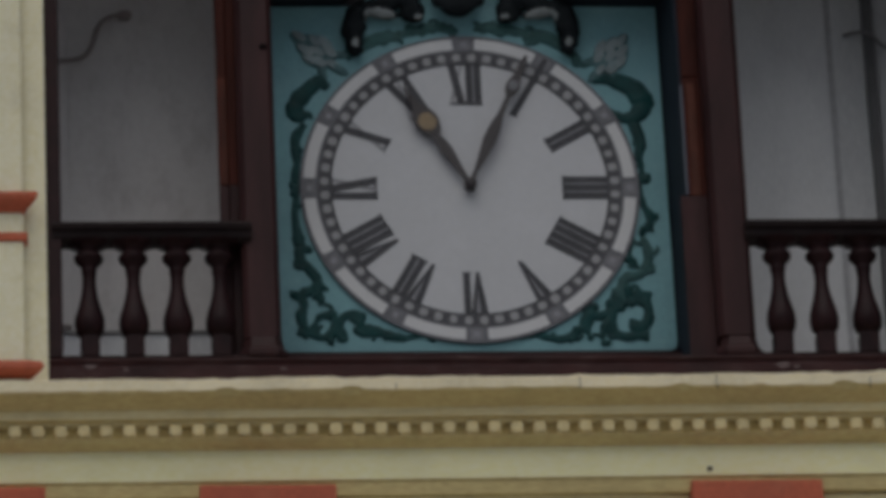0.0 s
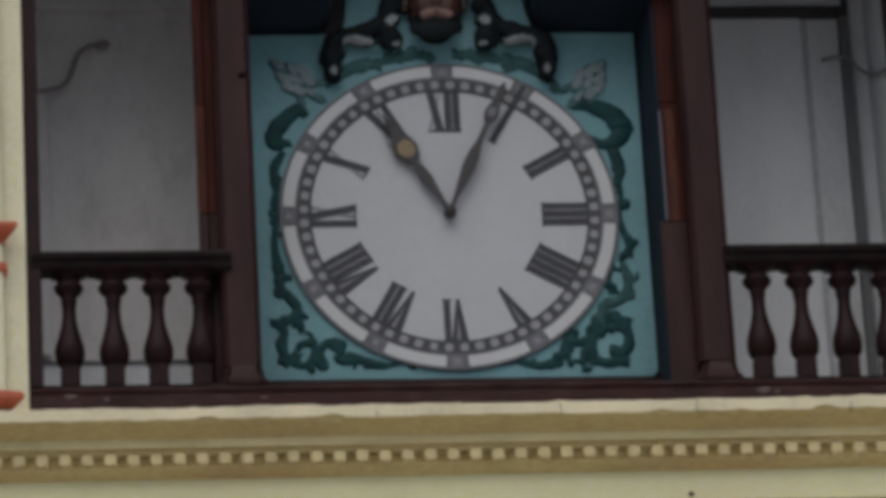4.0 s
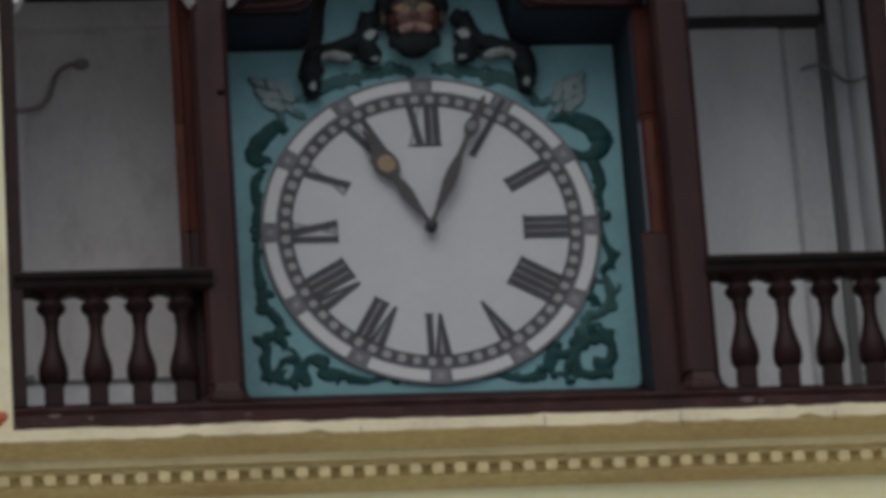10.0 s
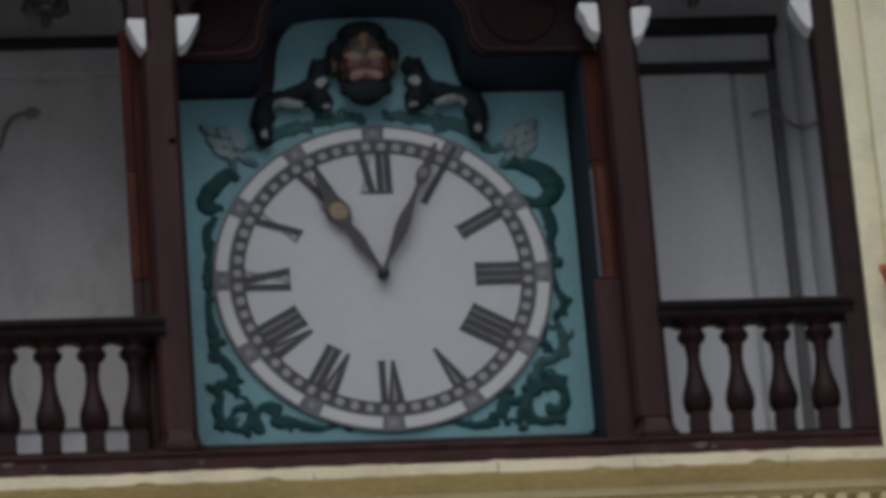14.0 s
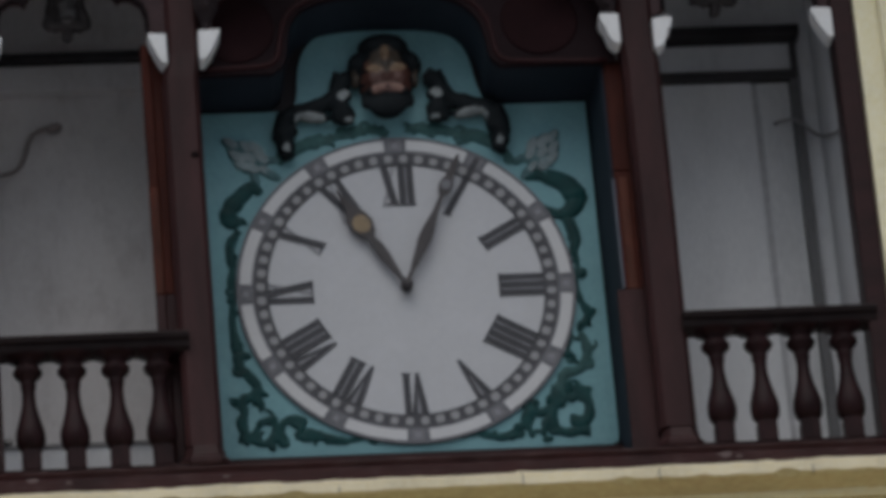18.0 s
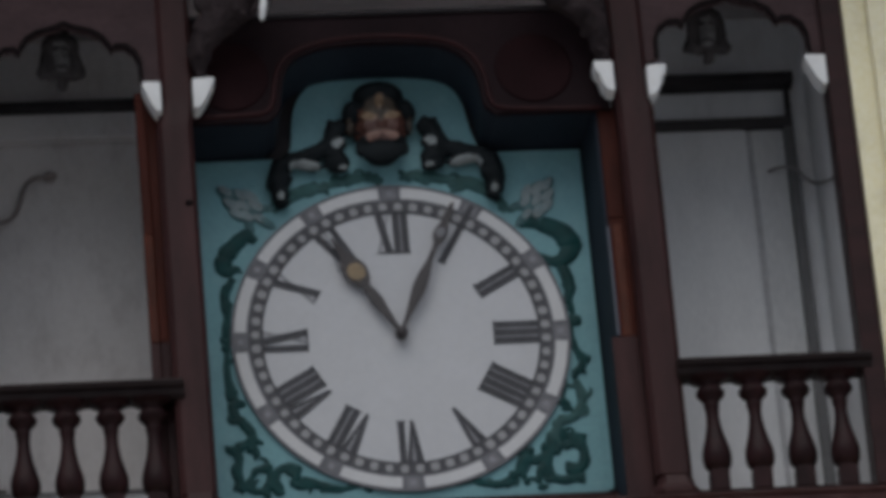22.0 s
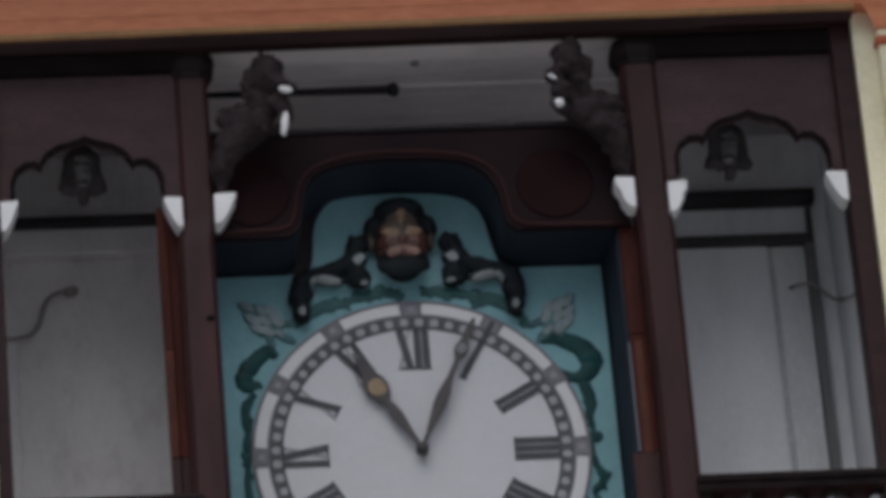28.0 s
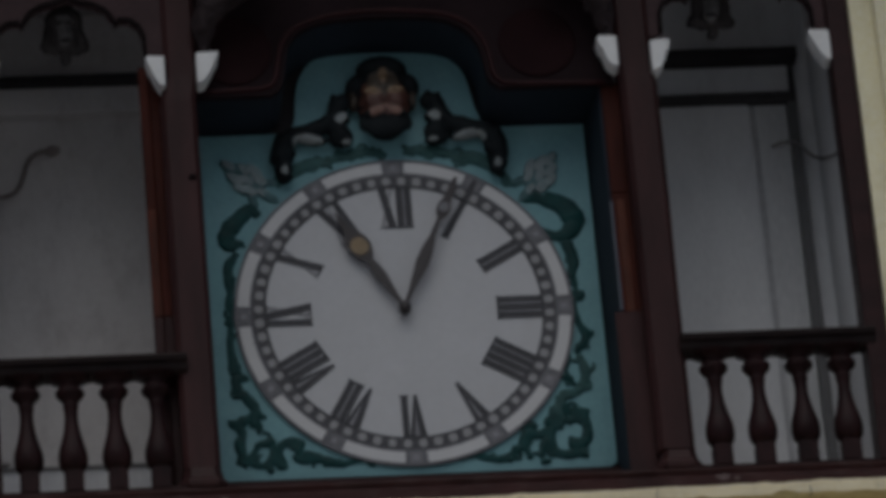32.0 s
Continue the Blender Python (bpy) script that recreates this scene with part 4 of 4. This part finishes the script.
bm = ring(mesh(), 0.10, 0.7055, -0.0105, -0.001, 120)
prism(bm, [(0.1 * math.sin(2 * math.pi * i / 48), 0.1 * math.cos(2 * math.pi * i / 48)) for i in range(48)], -0.0105, -0.001)
part("dial", bm, DIAL, clock, "white enamelled dial plate")
part("rim", ring(mesh(), 0.7045, 0.7175, -0.016, -0.001, 120), INKMID, clock, "dark grey rim")
part("minute_track", ring(mesh(), 0.584, 0.642, -0.0135, -0.0112, 120), INKTRACK, clock, "charcoal minute track")
part("inner_line", ring(mesh(), 0.642, 0.653, -0.0142, -0.0113, 120), INKMID, clock)
for i in range(60):
    a = radians(6 * i + 3)
    d, c = Vector((math.sin(a), math.cos(a))), Vector((math.cos(a), -math.sin(a)))
    h, g = 0.0172 + random.uniform(-0.002, 0.002), 0.0175 + random.uniform(-0.0015, 0.0015)
    bm = prism(mesh(), [tuple(d * (0.6145 + v * g) + c * u * h) for u, v in ((-1, -0.55), (-0.55, -1), (0.55, -1), (1, -0.55), (1, 0.55), (0.55, 1), (-0.55, 1), (-1, 0.55))], -0.016, -0.0136)
    part("minute_mark", bm, MARK, clock)
for i in range(12):
    bm = annulus(mesh(), 0.6535, 0.7035, -0.0155, -0.0107, 30 * i + 4.0, 30 * i + 26.0, 14)
    part("ring_panel", bm, RING, clock)
    bm = annulus(mesh(), 0.6535, 0.7035, -0.0150, -0.0107, 30 * i - 3.9, 30 * i + 3.9, 4)
    annulus(bm, 0.6535, 0.7035, -0.0162, -0.0151, 30 * i - 3.9, 30 * i - 2.6, 2, 1)
    annulus(bm, 0.6535, 0.7035, -0.0162, -0.0151, 30 * i + 2.6, 30 * i + 3.9, 2, 1)
    annulus(bm, 0.664, 0.690, -0.0162, -0.0151, 30 * i - 1.0, 30 * i + 1.0, 2, 2)
    part("hour_block", bm, [INKBLOCK, INKMID, INKLIGHT], clock)

# Roman numerals, feet towards the centre
LETTER = {"I": 0.037, "V": 0.066, "X": 0.070}


def numeral(hour, text):
    a = radians(30 * hour)
    d, c = Vector((math.sin(a), math.cos(a))), Vector((math.cos(a), -math.sin(a)))

    def put(bm, quad, y0, mat):
        prism(bm, [tuple(d * (0.392 + 0.196 * v) + c * u) for u, v in quad], y0, -0.0112, mat)

    total = sum(LETTER[t] for t in text)
    h = total / 2
    bm = mesh()
    put(bm, [(-h, 0.955), (h, 0.955), (h, 1.0), (-h, 1.0)], -0.0154, 0)
    whole = part("numeral", bm, INK, clock)

    def stroke(quad, y0, m=INK):
        bm = mesh()
        put(bm, quad, y0, 0)
        part("stroke", bm, m, whole)

    u = -h
    for i, t in enumerate(text):
        w = LETTER[t]
        m = u + w / 2
        if t == "I":
            stroke([(m - 0.0145, 0.0), (m + 0.0145, 0.0), (m + 0.0145, 1.0), (m - 0.0145, 1.0)], -0.0150)
            stroke([(m - 0.0185, 0.0), (m + 0.0185, 0.0), (m + 0.0185, 0.05), (m - 0.0185, 0.05)], -0.0153)
            if text == "I":
                stroke([(m - 0.013, 1.0), (m + 0.013, 1.0), (m + 0.012, 1.56), (m - 0.012, 1.56)], -0.0166)
            if text[i - 1:i] == "I":
                stroke([(u - 0.0045, 0.03), (u + 0.0045, 0.03), (u + 0.0045, 1.0), (u - 0.0045, 1.0)], -0.0135, INKLIGHT)
        if t == "V":
            stroke([(m - 0.036, 1.0), (m - 0.002, 1.0), (m + 0.011, 0.0), (m - 0.002, 0.0)], -0.0150)
            stroke([(m + 0.016, 1.0), (m + 0.037, 1.0), (m + 0.012, 0.0), (m + 0.001, 0.0)], -0.0146)
            stroke([(m - 0.002, 0.99), (m + 0.016, 0.99), (m + 0.011, 0.40), (m + 0.004, 0.40)], -0.0140, INKLIGHT)
        if t == "X":
            stroke([(m - 0.037, 1.0), (m - 0.004, 1.0), (m + 0.036, 0.0), (m + 0.003, 0.0)], -0.0150)
            stroke([(m + 0.018, 1.0), (m + 0.032, 1.0), (m - 0.020, 0.0), (m - 0.034, 0.0)], -0.0146, INKFAINT)
            stroke([(m - 0.037, 0.0), (m + 0.036, 0.0), (m + 0.034, 0.05), (m - 0.026, 0.07)], -0.0142, INKMID)
        u += w


for hour, text in enumerate(("XII", "I", "II", "III", "IIII", "V", "VI", "VII", "VIII", "IX", "X", "XI")):
    numeral(hour, text)


def turned_outline(angle, shape):
    a = radians(angle)
    d, c = Vector((math.sin(a), math.cos(a))), Vector((math.cos(a), -math.sin(a)))
    return [tuple(d * r + c * u) for u, r in shape]


def hand(name, angle, half, y, label):
    """half: the widths along the hand as (half width, distance from the centre)."""
    shape = [(w, r) for w, r in half] + [(-w, r) for w, r in reversed(half)]
    ob = part(name, prism(mesh(), turned_outline(angle, shape), y, y + 0.008), HAND, clock, label)
    mod = ob.modifiers.new("soft_edges", "BEVEL")
    mod.width, mod.segments, mod.limit_method = 0.002, 2, "ANGLE"
    return ob


hour_hand = hand("hour_hand", -30.2, [(0.012, -0.02), (0.011, 0.05), (0.018, 0.12), (0.026, 0.18), (0.022, 0.23), (0.014, 0.26), (0.034, 0.285), (0.053, 0.335), (0.048, 0.375), (0.032, 0.41), (0.018, 0.43), (0.012, 0.47), (0.004, 0.53)], -0.050, "dark leaf-shaped hour hand")
bm = mesh()
prism(bm, turned_outline(-30.2, [(0.038 * math.sin(2 * math.pi * i / 20), 0.340 + 0.042 * math.cos(2 * math.pi * i / 20)) for i in range(20)]), -0.054, -0.0502)
part("gilt_boss", bm, GOLD, hour_hand, "ochre gilt round boss")
minute_hand = hand("minute_hand", 23.6, [(0.011, -0.02), (0.010, 0.06), (0.020, 0.15), (0.029, 0.22), (0.026, 0.28), (0.013, 0.36), (0.010, 0.44), (0.026, 0.47), (0.031, 0.50), (0.023, 0.53), (0.016, 0.555), (0.015, 0.60), (0.010, 0.638), (0.004, 0.658)], -0.064, "dark leaf-shaped minute hand")
bm = prism(mesh(), turned_outline(23.6, [(0.021 * math.sin(2 * math.pi * i / 16), 0.50 + 0.024 * math.cos(2 * math.pi * i / 16)) for i in range(16)]), -0.067, -0.0642)
part("boss", bm, INKBLOCK, minute_hand, "worn grey boss")
bm = lathe(mesh(), [(0.016, 0.0), (0.016, 0.03), (0.026, 0.031), (0.026, 0.062), (0.020, 0.072), (0.006, 0.076)], 0, 0, 20)
bm.transform(Matrix.Rotation(radians(90), 4, "X"))
part("hub", bm, HAND, clock, "dark round iron hub")


# carved scrolls of the board
def scroll(points, radii, label="", mat=GREEN, leaves=0, seed=0):
    rnd = random.Random(seed)
    line = curve_through(points, 6)
    k = len(line)
    rad = []
    for i in range(k):
        f = i / (k - 1) * (len(radii) - 1)
        j = min(int(f), len(radii) - 2)
        rad.append((radii[j] + (radii[j + 1] - radii[j]) * (f - j)) * rnd.uniform(1.2, 1.8))
    rad = [(rad[max(0, i - 1)] + rad[i] + rad[min(k - 1, i + 1)]) / 3 for i in range(k)]
    bm = tube(mesh(), [(x, -0.003, z) for x, z in line], rad, 8, 0, 0.3)
    for j in range(leaves // 2):  # little hooks that curl off the stem
        i = rnd.randrange(1, k - 1)
        x, z = line[i]
        t = math.atan2(line[i + 1][1] - line[i - 1][1], line[i + 1][0] - line[i - 1][0]) + rnd.choice((-1, 1)) * rnd.uniform(0.5, 1.1)
        bend, px, pz, hook = rnd.choice((-1, 1)) * rnd.uniform(0.45, 0.75), x, z, []
        for _ in range(7):
            hook.append((px, -0.004, pz))
            px, pz, t = px + 0.0125 * math.cos(t), pz + 0.0125 * math.sin(t), t + bend
        tube(bm, hook, [0.014, 0.014, 0.013, 0.012, 0.011, 0.010, 0.012], 6, 0, 0.45)
    for _ in range(leaves // 2):
        x, z = rnd.choice(line)
        blob(bm, x + rnd.uniform(-0.022, 0.022), -0.003, z + rnd.uniform(-0.022, 0.022), rnd.uniform(0.016, 0.034), 0.010, rnd.uniform(0.010, 0.020), rnd.uniform(0, 180), 0, 8)
    part("scroll", largest_piece(one_skin(bm, 0.006)), mat, clock, label or "dark green carved scroll")


scroll([(-0.582, 0.475), (-0.621, 0.509), (-0.659, 0.477), (-0.710, 0.420), (-0.730, 0.367), (-0.710, 0.337), (-0.670, 0.354)], [0.014, 0.022, 0.026, 0.029, 0.028, 0.021, 0.012], leaves=7, seed=1)
scroll([(-0.687, 0.309), (-0.724, 0.252), (-0.731, 0.199), (-0.725, 0.132), (-0.732, 0.079), (-0.726, 0.026), (-0.733, -0.026), (-0.741, -0.092), (-0.740, -0.158), (-0.733, -0.211), (-0.727, -0.263)], [0.012, 0.017, 0.017, 0.014, 0.017, 0.012, 0.010, 0.012, 0.014, 0.017, 0.019], leaves=8, seed=2)
scroll([(-0.676, -0.291), (-0.703, -0.274), (-0.728, -0.289), (-0.723, -0.329), (-0.703, -0.355), (-0.681, -0.382), (-0.659, -0.414), (-0.658, -0.448), (-0.678, -0.468)], [0.010, 0.017, 0.019, 0.017, 0.014, 0.017, 0.017, 0.019, 0.019], leaves=7, seed=3)
scroll([(-0.674, -0.468), (-0.707, -0.475), (-0.725, -0.503), (-0.717, -0.537), (-0.732, -0.588), (-0.722, -0.633), (-0.732, -0.679)], [0.019, 0.019, 0.017, 0.014, 0.019, 0.017, 0.017], leaves=5, seed=4)
scroll([(-0.666, -0.458), (-0.654, -0.495), (-0.639, -0.529)], [0.017, 0.014, 0.010], leaves=2, seed=5)
scroll([(-0.729, -0.679), (-0.695, -0.652), (-0.667, -0.614), (-0.640, -0.583), (-0.607, -0.582), (-0.589, -0.611), (-0.594, -0.652), (-0.626, -0.682), (-0.666, -0.683), (-0.695, -0.659)], [0.017, 0.014, 0.010, 0.012, 0.014, 0.017, 0.019, 0.014, 0.012, 0.014], leaves=7, seed=6)
scroll([(-0.581, -0.637), (-0.555, -0.666), (-0.542, -0.700)], [0.019, 0.014, 0.010], leaves=2, seed=7)
scroll([(-0.576, -0.632), (-0.558, -0.594), (-0.521, -0.574), (-0.479, -0.586), (-0.486, -0.619), (-0.504, -0.652)], [0.017, 0.014, 0.014, 0.017, 0.014, 0.007], leaves=4, seed=8)
scroll([(-0.469, -0.684), (-0.459, -0.646), (-0.422, -0.655), (-0.376, -0.671), (-0.330, -0.688), (-0.282, -0.685), (-0.213, -0.671), (-0.143, -0.684)], [0.010, 0.019, 0.019, 0.017, 0.014, 0.012, 0.012, 0.007], leaves=6, seed=9)
scroll([(0.544, 0.511), (0.598, 0.523), (0.657, 0.505), (0.716, 0.474), (0.748, 0.427), (0.750, 0.381), (0.717, 0.339), (0.669, 0.332), (0.622, 0.352), (0.593, 0.385)], [0.015, 0.022, 0.027, 0.033, 0.034, 0.031, 0.026, 0.020, 0.016, 0.011], leaves=9, seed=10)
scroll([(0.699, 0.321), (0.720, 0.274), (0.739, 0.212), (0.725, 0.159), (0.735, 0.092), (0.720, 0.026), (0.722, -0.041), (0.739, -0.094), (0.758, -0.134), (0.747, -0.176), (0.726, -0.202)], [0.014, 0.021, 0.019, 0.014, 0.012, 0.012, 0.012, 0.014, 0.017, 0.014, 0.010], leaves=8, seed=11)
scroll([(0.717, -0.226), (0.735, -0.274), (0.738, -0.332), (0.717, -0.381), (0.677, -0.409), (0.643, -0.413), (0.620, -0.459), (0.607, -0.506)], [0.012, 0.017, 0.017, 0.017, 0.017, 0.019, 0.019, 0.017], "dull grey-green carved scroll", GREYGREEN, leaves=10, seed=12)
scroll([(0.672, -0.251), (0.661, -0.303), (0.674, -0.351), (0.703, -0.373)], [0.010, 0.010, 0.010, 0.010], leaves=3, seed=13)
scroll([(0.620, -0.455), (0.628, -0.488), (0.664, -0.484), (0.690, -0.505), (0.728, -0.488)], [0.012, 0.015, 0.013, 0.016, 0.012], leaves=4, seed=14)
scroll([(0.735, -0.480), (0.716, -0.520), (0.723, -0.562), (0.724, -0.602), (0.706, -0.636), (0.676, -0.646), (0.656, -0.626), (0.662, -0.604)], [0.012, 0.017, 0.016, 0.018, 0.019, 0.020, 0.017, 0.010], leaves=5, seed=15)
scroll([(0.718, -0.548), (0.690, -0.530), (0.650, -0.527), (0.612, -0.537), (0.582, -0.562), (0.566, -0.602), (0.570, -0.643), (0.592, -0.676), (0.632, -0.688), (0.676, -0.680), (0.722, -0.684)], [0.013, 0.014, 0.013, 0.014, 0.017, 0.018, 0.017, 0.016, 0.016, 0.018, 0.021], "dark green carved ring scroll", leaves=6, seed=16)
scroll([(0.607, -0.495), (0.600, -0.530), (0.578, -0.560)], [0.016, 0.016, 0.016], leaves=2, seed=21)
scroll([(0.571, -0.609), (0.535, -0.647), (0.523, -0.701)], [0.019, 0.017, 0.010], leaves=2, seed=17)
scroll([(0.574, -0.567), (0.520, -0.592), (0.480, -0.585), (0.451, -0.624), (0.467, -0.668), (0.474, -0.702)], [0.017, 0.017, 0.019, 0.017, 0.012, 0.007], leaves=4, seed=18)
scroll([(0.453, -0.631), (0.419, -0.664), (0.365, -0.694), (0.313, -0.692), (0.248, -0.675), (0.188, -0.686), (0.117, -0.691)], [0.014, 0.014, 0.017, 0.014, 0.012, 0.010, 0.007], leaves=5, seed=19)
scroll([(0.493, -0.565), (0.473, -0.523), (0.425, -0.584), (0.379, -0.627), (0.340, -0.651)], [0.012, 0.007, 0.005, 0.007, 0.005], leaves=4, seed=20)
scroll([(-0.50, 0.615), (-0.45, 0.665), (-0.39, 0.70), (-0.33, 0.722), (-0.27, 0.72)], [0.012, 0.018, 0.023, 0.021, 0.016], "dull grey-green carved scroll", GREYGREEN, leaves=10, seed=12)
scroll([(-0.30, 0.708), (-0.24, 0.738), (-0.18, 0.752), (-0.11, 0.765), (-0.05, 0.752)], [0.010, 0.016, 0.019, 0.016, 0.011], "dull grey-green carved scroll", GREYGREEN, leaves=10, seed=13)
scroll([(0.05, 0.752), (0.11, 0.768), (0.18, 0.756), (0.25, 0.742), (0.31, 0.712)], [0.010, 0.016, 0.019, 0.016, 0.011], "dull grey-green carved scroll", GREYGREEN, leaves=10, seed=14)
scroll([(0.27, 0.722), (0.33, 0.728), (0.39, 0.70), (0.45, 0.655), (0.50, 0.60)], [0.016, 0.021, 0.023, 0.018, 0.012], "dull grey-green carved scroll", GREYGREEN, leaves=10, seed=15)


def finial(ax, az, bx, bz, seed):
    """A carved flame-shaped bud with overlapping petals, from its tip (ax, az) to its stalk (bx, bz)."""
    rnd = random.Random(seed)
    d = Vector((bx - ax, bz - az))
    n = Vector((-d.y, d.x)).normalized()
    turn = -math.degrees(math.atan2(d.y, d.x))

    def at(f, o):
        return ax + d.x * f + n.x * o, az + d.y * f + n.y * o

    bm = mesh()
    for f, o, l, w, t in ((0.16, 0.0, 0.055, 0.026, 0), (0.36, 0.0, 0.070, 0.058, 0), (0.54, 0.0, 0.062, 0.072, 0), (0.68, 0.0, 0.050, 0.058, 0), (0.80, 0.052, 0.050, 0.020, 40), (0.80, -0.052, 0.050, 0.020, -40), (0.95, 0.0, 0.060, 0.024, 0)):
        x, z = at(f, o)
        blob(bm, x, -0.002, z, l, 0.012, w, turn - t + rnd.uniform(-8, 8), 0, 12)
    bud = melted(part("finial", uneven(bm, 0.005, 30, seed), DULLTEAL, clock, "dull grey-green carved bud"), 0.005)
    along, across = d.normalized(), n
    for f, row, l, w, y in ((0.84, (0.0,), 0.036, 0.020, -0.015), (0.66, (-0.034, 0.034), 0.042, 0.022, -0.016), (0.50, (-0.052, 0.0, 0.052), 0.045, 0.023, -0.017), (0.33, (-0.028, 0.028), 0.043, 0.021, -0.018), (0.12, (0.0,), 0.042, 0.019, -0.019)):
        for o in row:
            x, z = at(f + rnd.uniform(-0.02, 0.02), o + rnd.uniform(-0.004, 0.004))
            g, lean = rnd.uniform(0.85, 1.12), -o * 3.5 + rnd.uniform(-0.15, 0.15)
            u, v = along * math.cos(lean) + across * math.sin(lean), across * math.cos(lean) - along * math.sin(lean)
            leaf = [(x + g * (u.x * l * p + v.x * w * q), z + g * (u.y * l * p + v.y * w * q)) for p, q in ((-1.0, 0.0), (-0.6, 0.62), (-0.1, 0.95), (0.4, 0.9), (0.8, 0.55), (0.95, 0.0), (0.8, -0.55), (0.4, -0.9), (-0.1, -0.95), (-0.6, -0.62))]
            petal = part("petal", uneven(prism(mesh(), leaf, y, -0.006), 0.004, 45, seed), SILVER, bud, "worn grey-white petal")
            mod = petal.modifiers.new("soft_edges", "BEVEL")
            mod.width, mod.segments, mod.limit_method = 0.005, 2, "ANGLE"


finial(-0.722, 0.738, -0.530, 0.562, 3)
finial(0.697, 0.722, 0.563, 0.535, 4)


# statues over the dial: plain painted shapes
def rearing_statue(s, cx, name):
    bm = mesh()
    y = -0.035
    for line, radii in (([(0.205, 0.975), (0.222, 0.925), (0.265, 0.885), (0.335, 0.858), (0.405, 0.840), (0.445, 0.812)], [0.044, 0.040, 0.037, 0.037, 0.040, 0.046]),
                        ([(0.440, 0.822), (0.458, 0.765), (0.462, 0.705), (0.456, 0.655), (0.448, 0.628)], [0.050, 0.050, 0.042, 0.032, 0.034]),
                        ([(0.222, 0.905), (0.210, 0.860), (0.205, 0.820)], [0.036, 0.042, 0.050])):
        k = len(curve_through(line, 4))
        rad = [radii[min(int(i / 4), len(radii) - 1)] for i in range(k)]
        tube(bm, [(cx + s * x, y, z) for x, z in curve_through(line, 4)], rad, 10)
    for x, z, rx, rz, turn in ((0.200, 0.980, 0.054, 0.044, 10), (0.180, 1.012, 0.016, 0.018, 10), (0.226, 1.008, 0.018, 0.018, 25), (0.205, 0.820, 0.056, 0.052, 0), (0.175, 0.800, 0.022, 0.024, 0), (0.335, 0.815, 0.075, 0.026, -10), (0.425, 0.745, 0.026, 0.020, 30), (0.185, 0.905, 0.030, 0.020, 20)):
        blob(bm, cx + s * x, y - 0.006, z, rx, 0.032, rz, turn * s)
    skin = one_skin(uneven(bm, 0.008, 24, s), 0.007)
    paint(skin, y - 0.004, [(cx + s * x, z, rx, rz, turn * s, 1) for x, z, rx, rz, turn in ((0.338, 0.802, 0.066, 0.022, -12), (0.395, 0.790, 0.020, 0.020, 0), (0.198, 0.902, 0.028, 0.021, 25), (0.456, 0.662, 0.014, 0.017, 0), (0.185, 0.788, 0.018, 0.010, 0))])
    solid(name, skin, [BLACK, PATCH], "black and white painted carved statue above the dial", "statue", "pair of carved statues")


rearing_statue(-1, -0.008, "carved_statue")
rearing_statue(1, -0.008, "carved_statue")

mx, mz, my = -0.020, 0.970, -0.055
bm = blob(mesh(), mx, my, mz, 0.118, 0.085, 0.178, 0, 0, 28)
for s in (-1, 1):
    blob(bm, mx + s * 0.128, my + 0.02, mz + 0.012, 0.016, 0.03, 0.036, 0, 0, 12)
    blob(bm, mx + s * 0.120, my + 0.005, mz + 0.085, 0.038, 0.05, 0.056, -20 * s, 0, 14)
blob(bm, mx, my, mz + 0.155, 0.112, 0.088, 0.060, 0, 0, 20)
for x, z, rx, rz, turn in ((0.0, 0.050, 0.016, 0.055, 0), (-0.050, 0.026, 0.042, 0.020, -8), (0.050, 0.029, 0.042, 0.020, 8), (0.0, -0.014, 0.024, 0.024, 0), (-0.055, -0.024, 0.034, 0.034, 0), (0.055, -0.022, 0.034, 0.034, 0), (-0.046, -0.072, 0.046, 0.022, -18), (0.046, -0.070, 0.046, 0.022, 18), (0.0, -0.132, 0.098, 0.056, 0), (-0.076, -0.100, 0.036, 0.056, 20), (0.076, -0.100, 0.036, 0.056, -20)):
    lift = 0.085 * math.sqrt(max(0.05, 1 - (x / 0.118) ** 2 - (z / 0.178) ** 2))
    blob(bm, mx + x, my - lift + 0.006, mz + z, rx, 0.018, rz, turn, 0, 14)
skin = one_skin(uneven(bm, 0.004, 30), 0.006)
for f in skin.faces:  # black cap and chin round the painted middle
    f.material_index = 3
# The narrow upright tan oval on the forehead is a painted-in highlight.
paint(skin, my + 0.03, [(mx + x, mz + z, rx, rz, turn, m) for x, z, rx, rz, turn, m in ((0.0, -0.012, 0.106, 0.112, 0, 2), (-0.134, 0.006, 0.020, 0.036, 0, 4), (0.134, 0.006, 0.020, 0.036, 0, 4), (0.0, 0.074, 0.070, 0.050, 0, 4), (0.0, 0.090, 0.018, 0.044, 0, 0),
      (-0.050, 0.020, 0.040, 0.018, 12, 0), (0.050, 0.023, 0.040, 0.018, -12, 0), (0.0, 0.006, 0.014, 0.016, 0, 4), (-0.044, -0.074, 0.048, 0.016, -26, 1), (0.044, -0.072, 0.048, 0.016, 26, 1), (0.0, -0.128, 0.100, 0.040, 0, 3), (-0.092, -0.112, 0.034, 0.046, 0, 3), (0.092, -0.112, 0.034, 0.046, 0, 3))])
solid("carved_mask", skin, [TAN, ROSE, RUST, BLACK, UMBER], "painted carved round mask with black cap and chin", "mask")
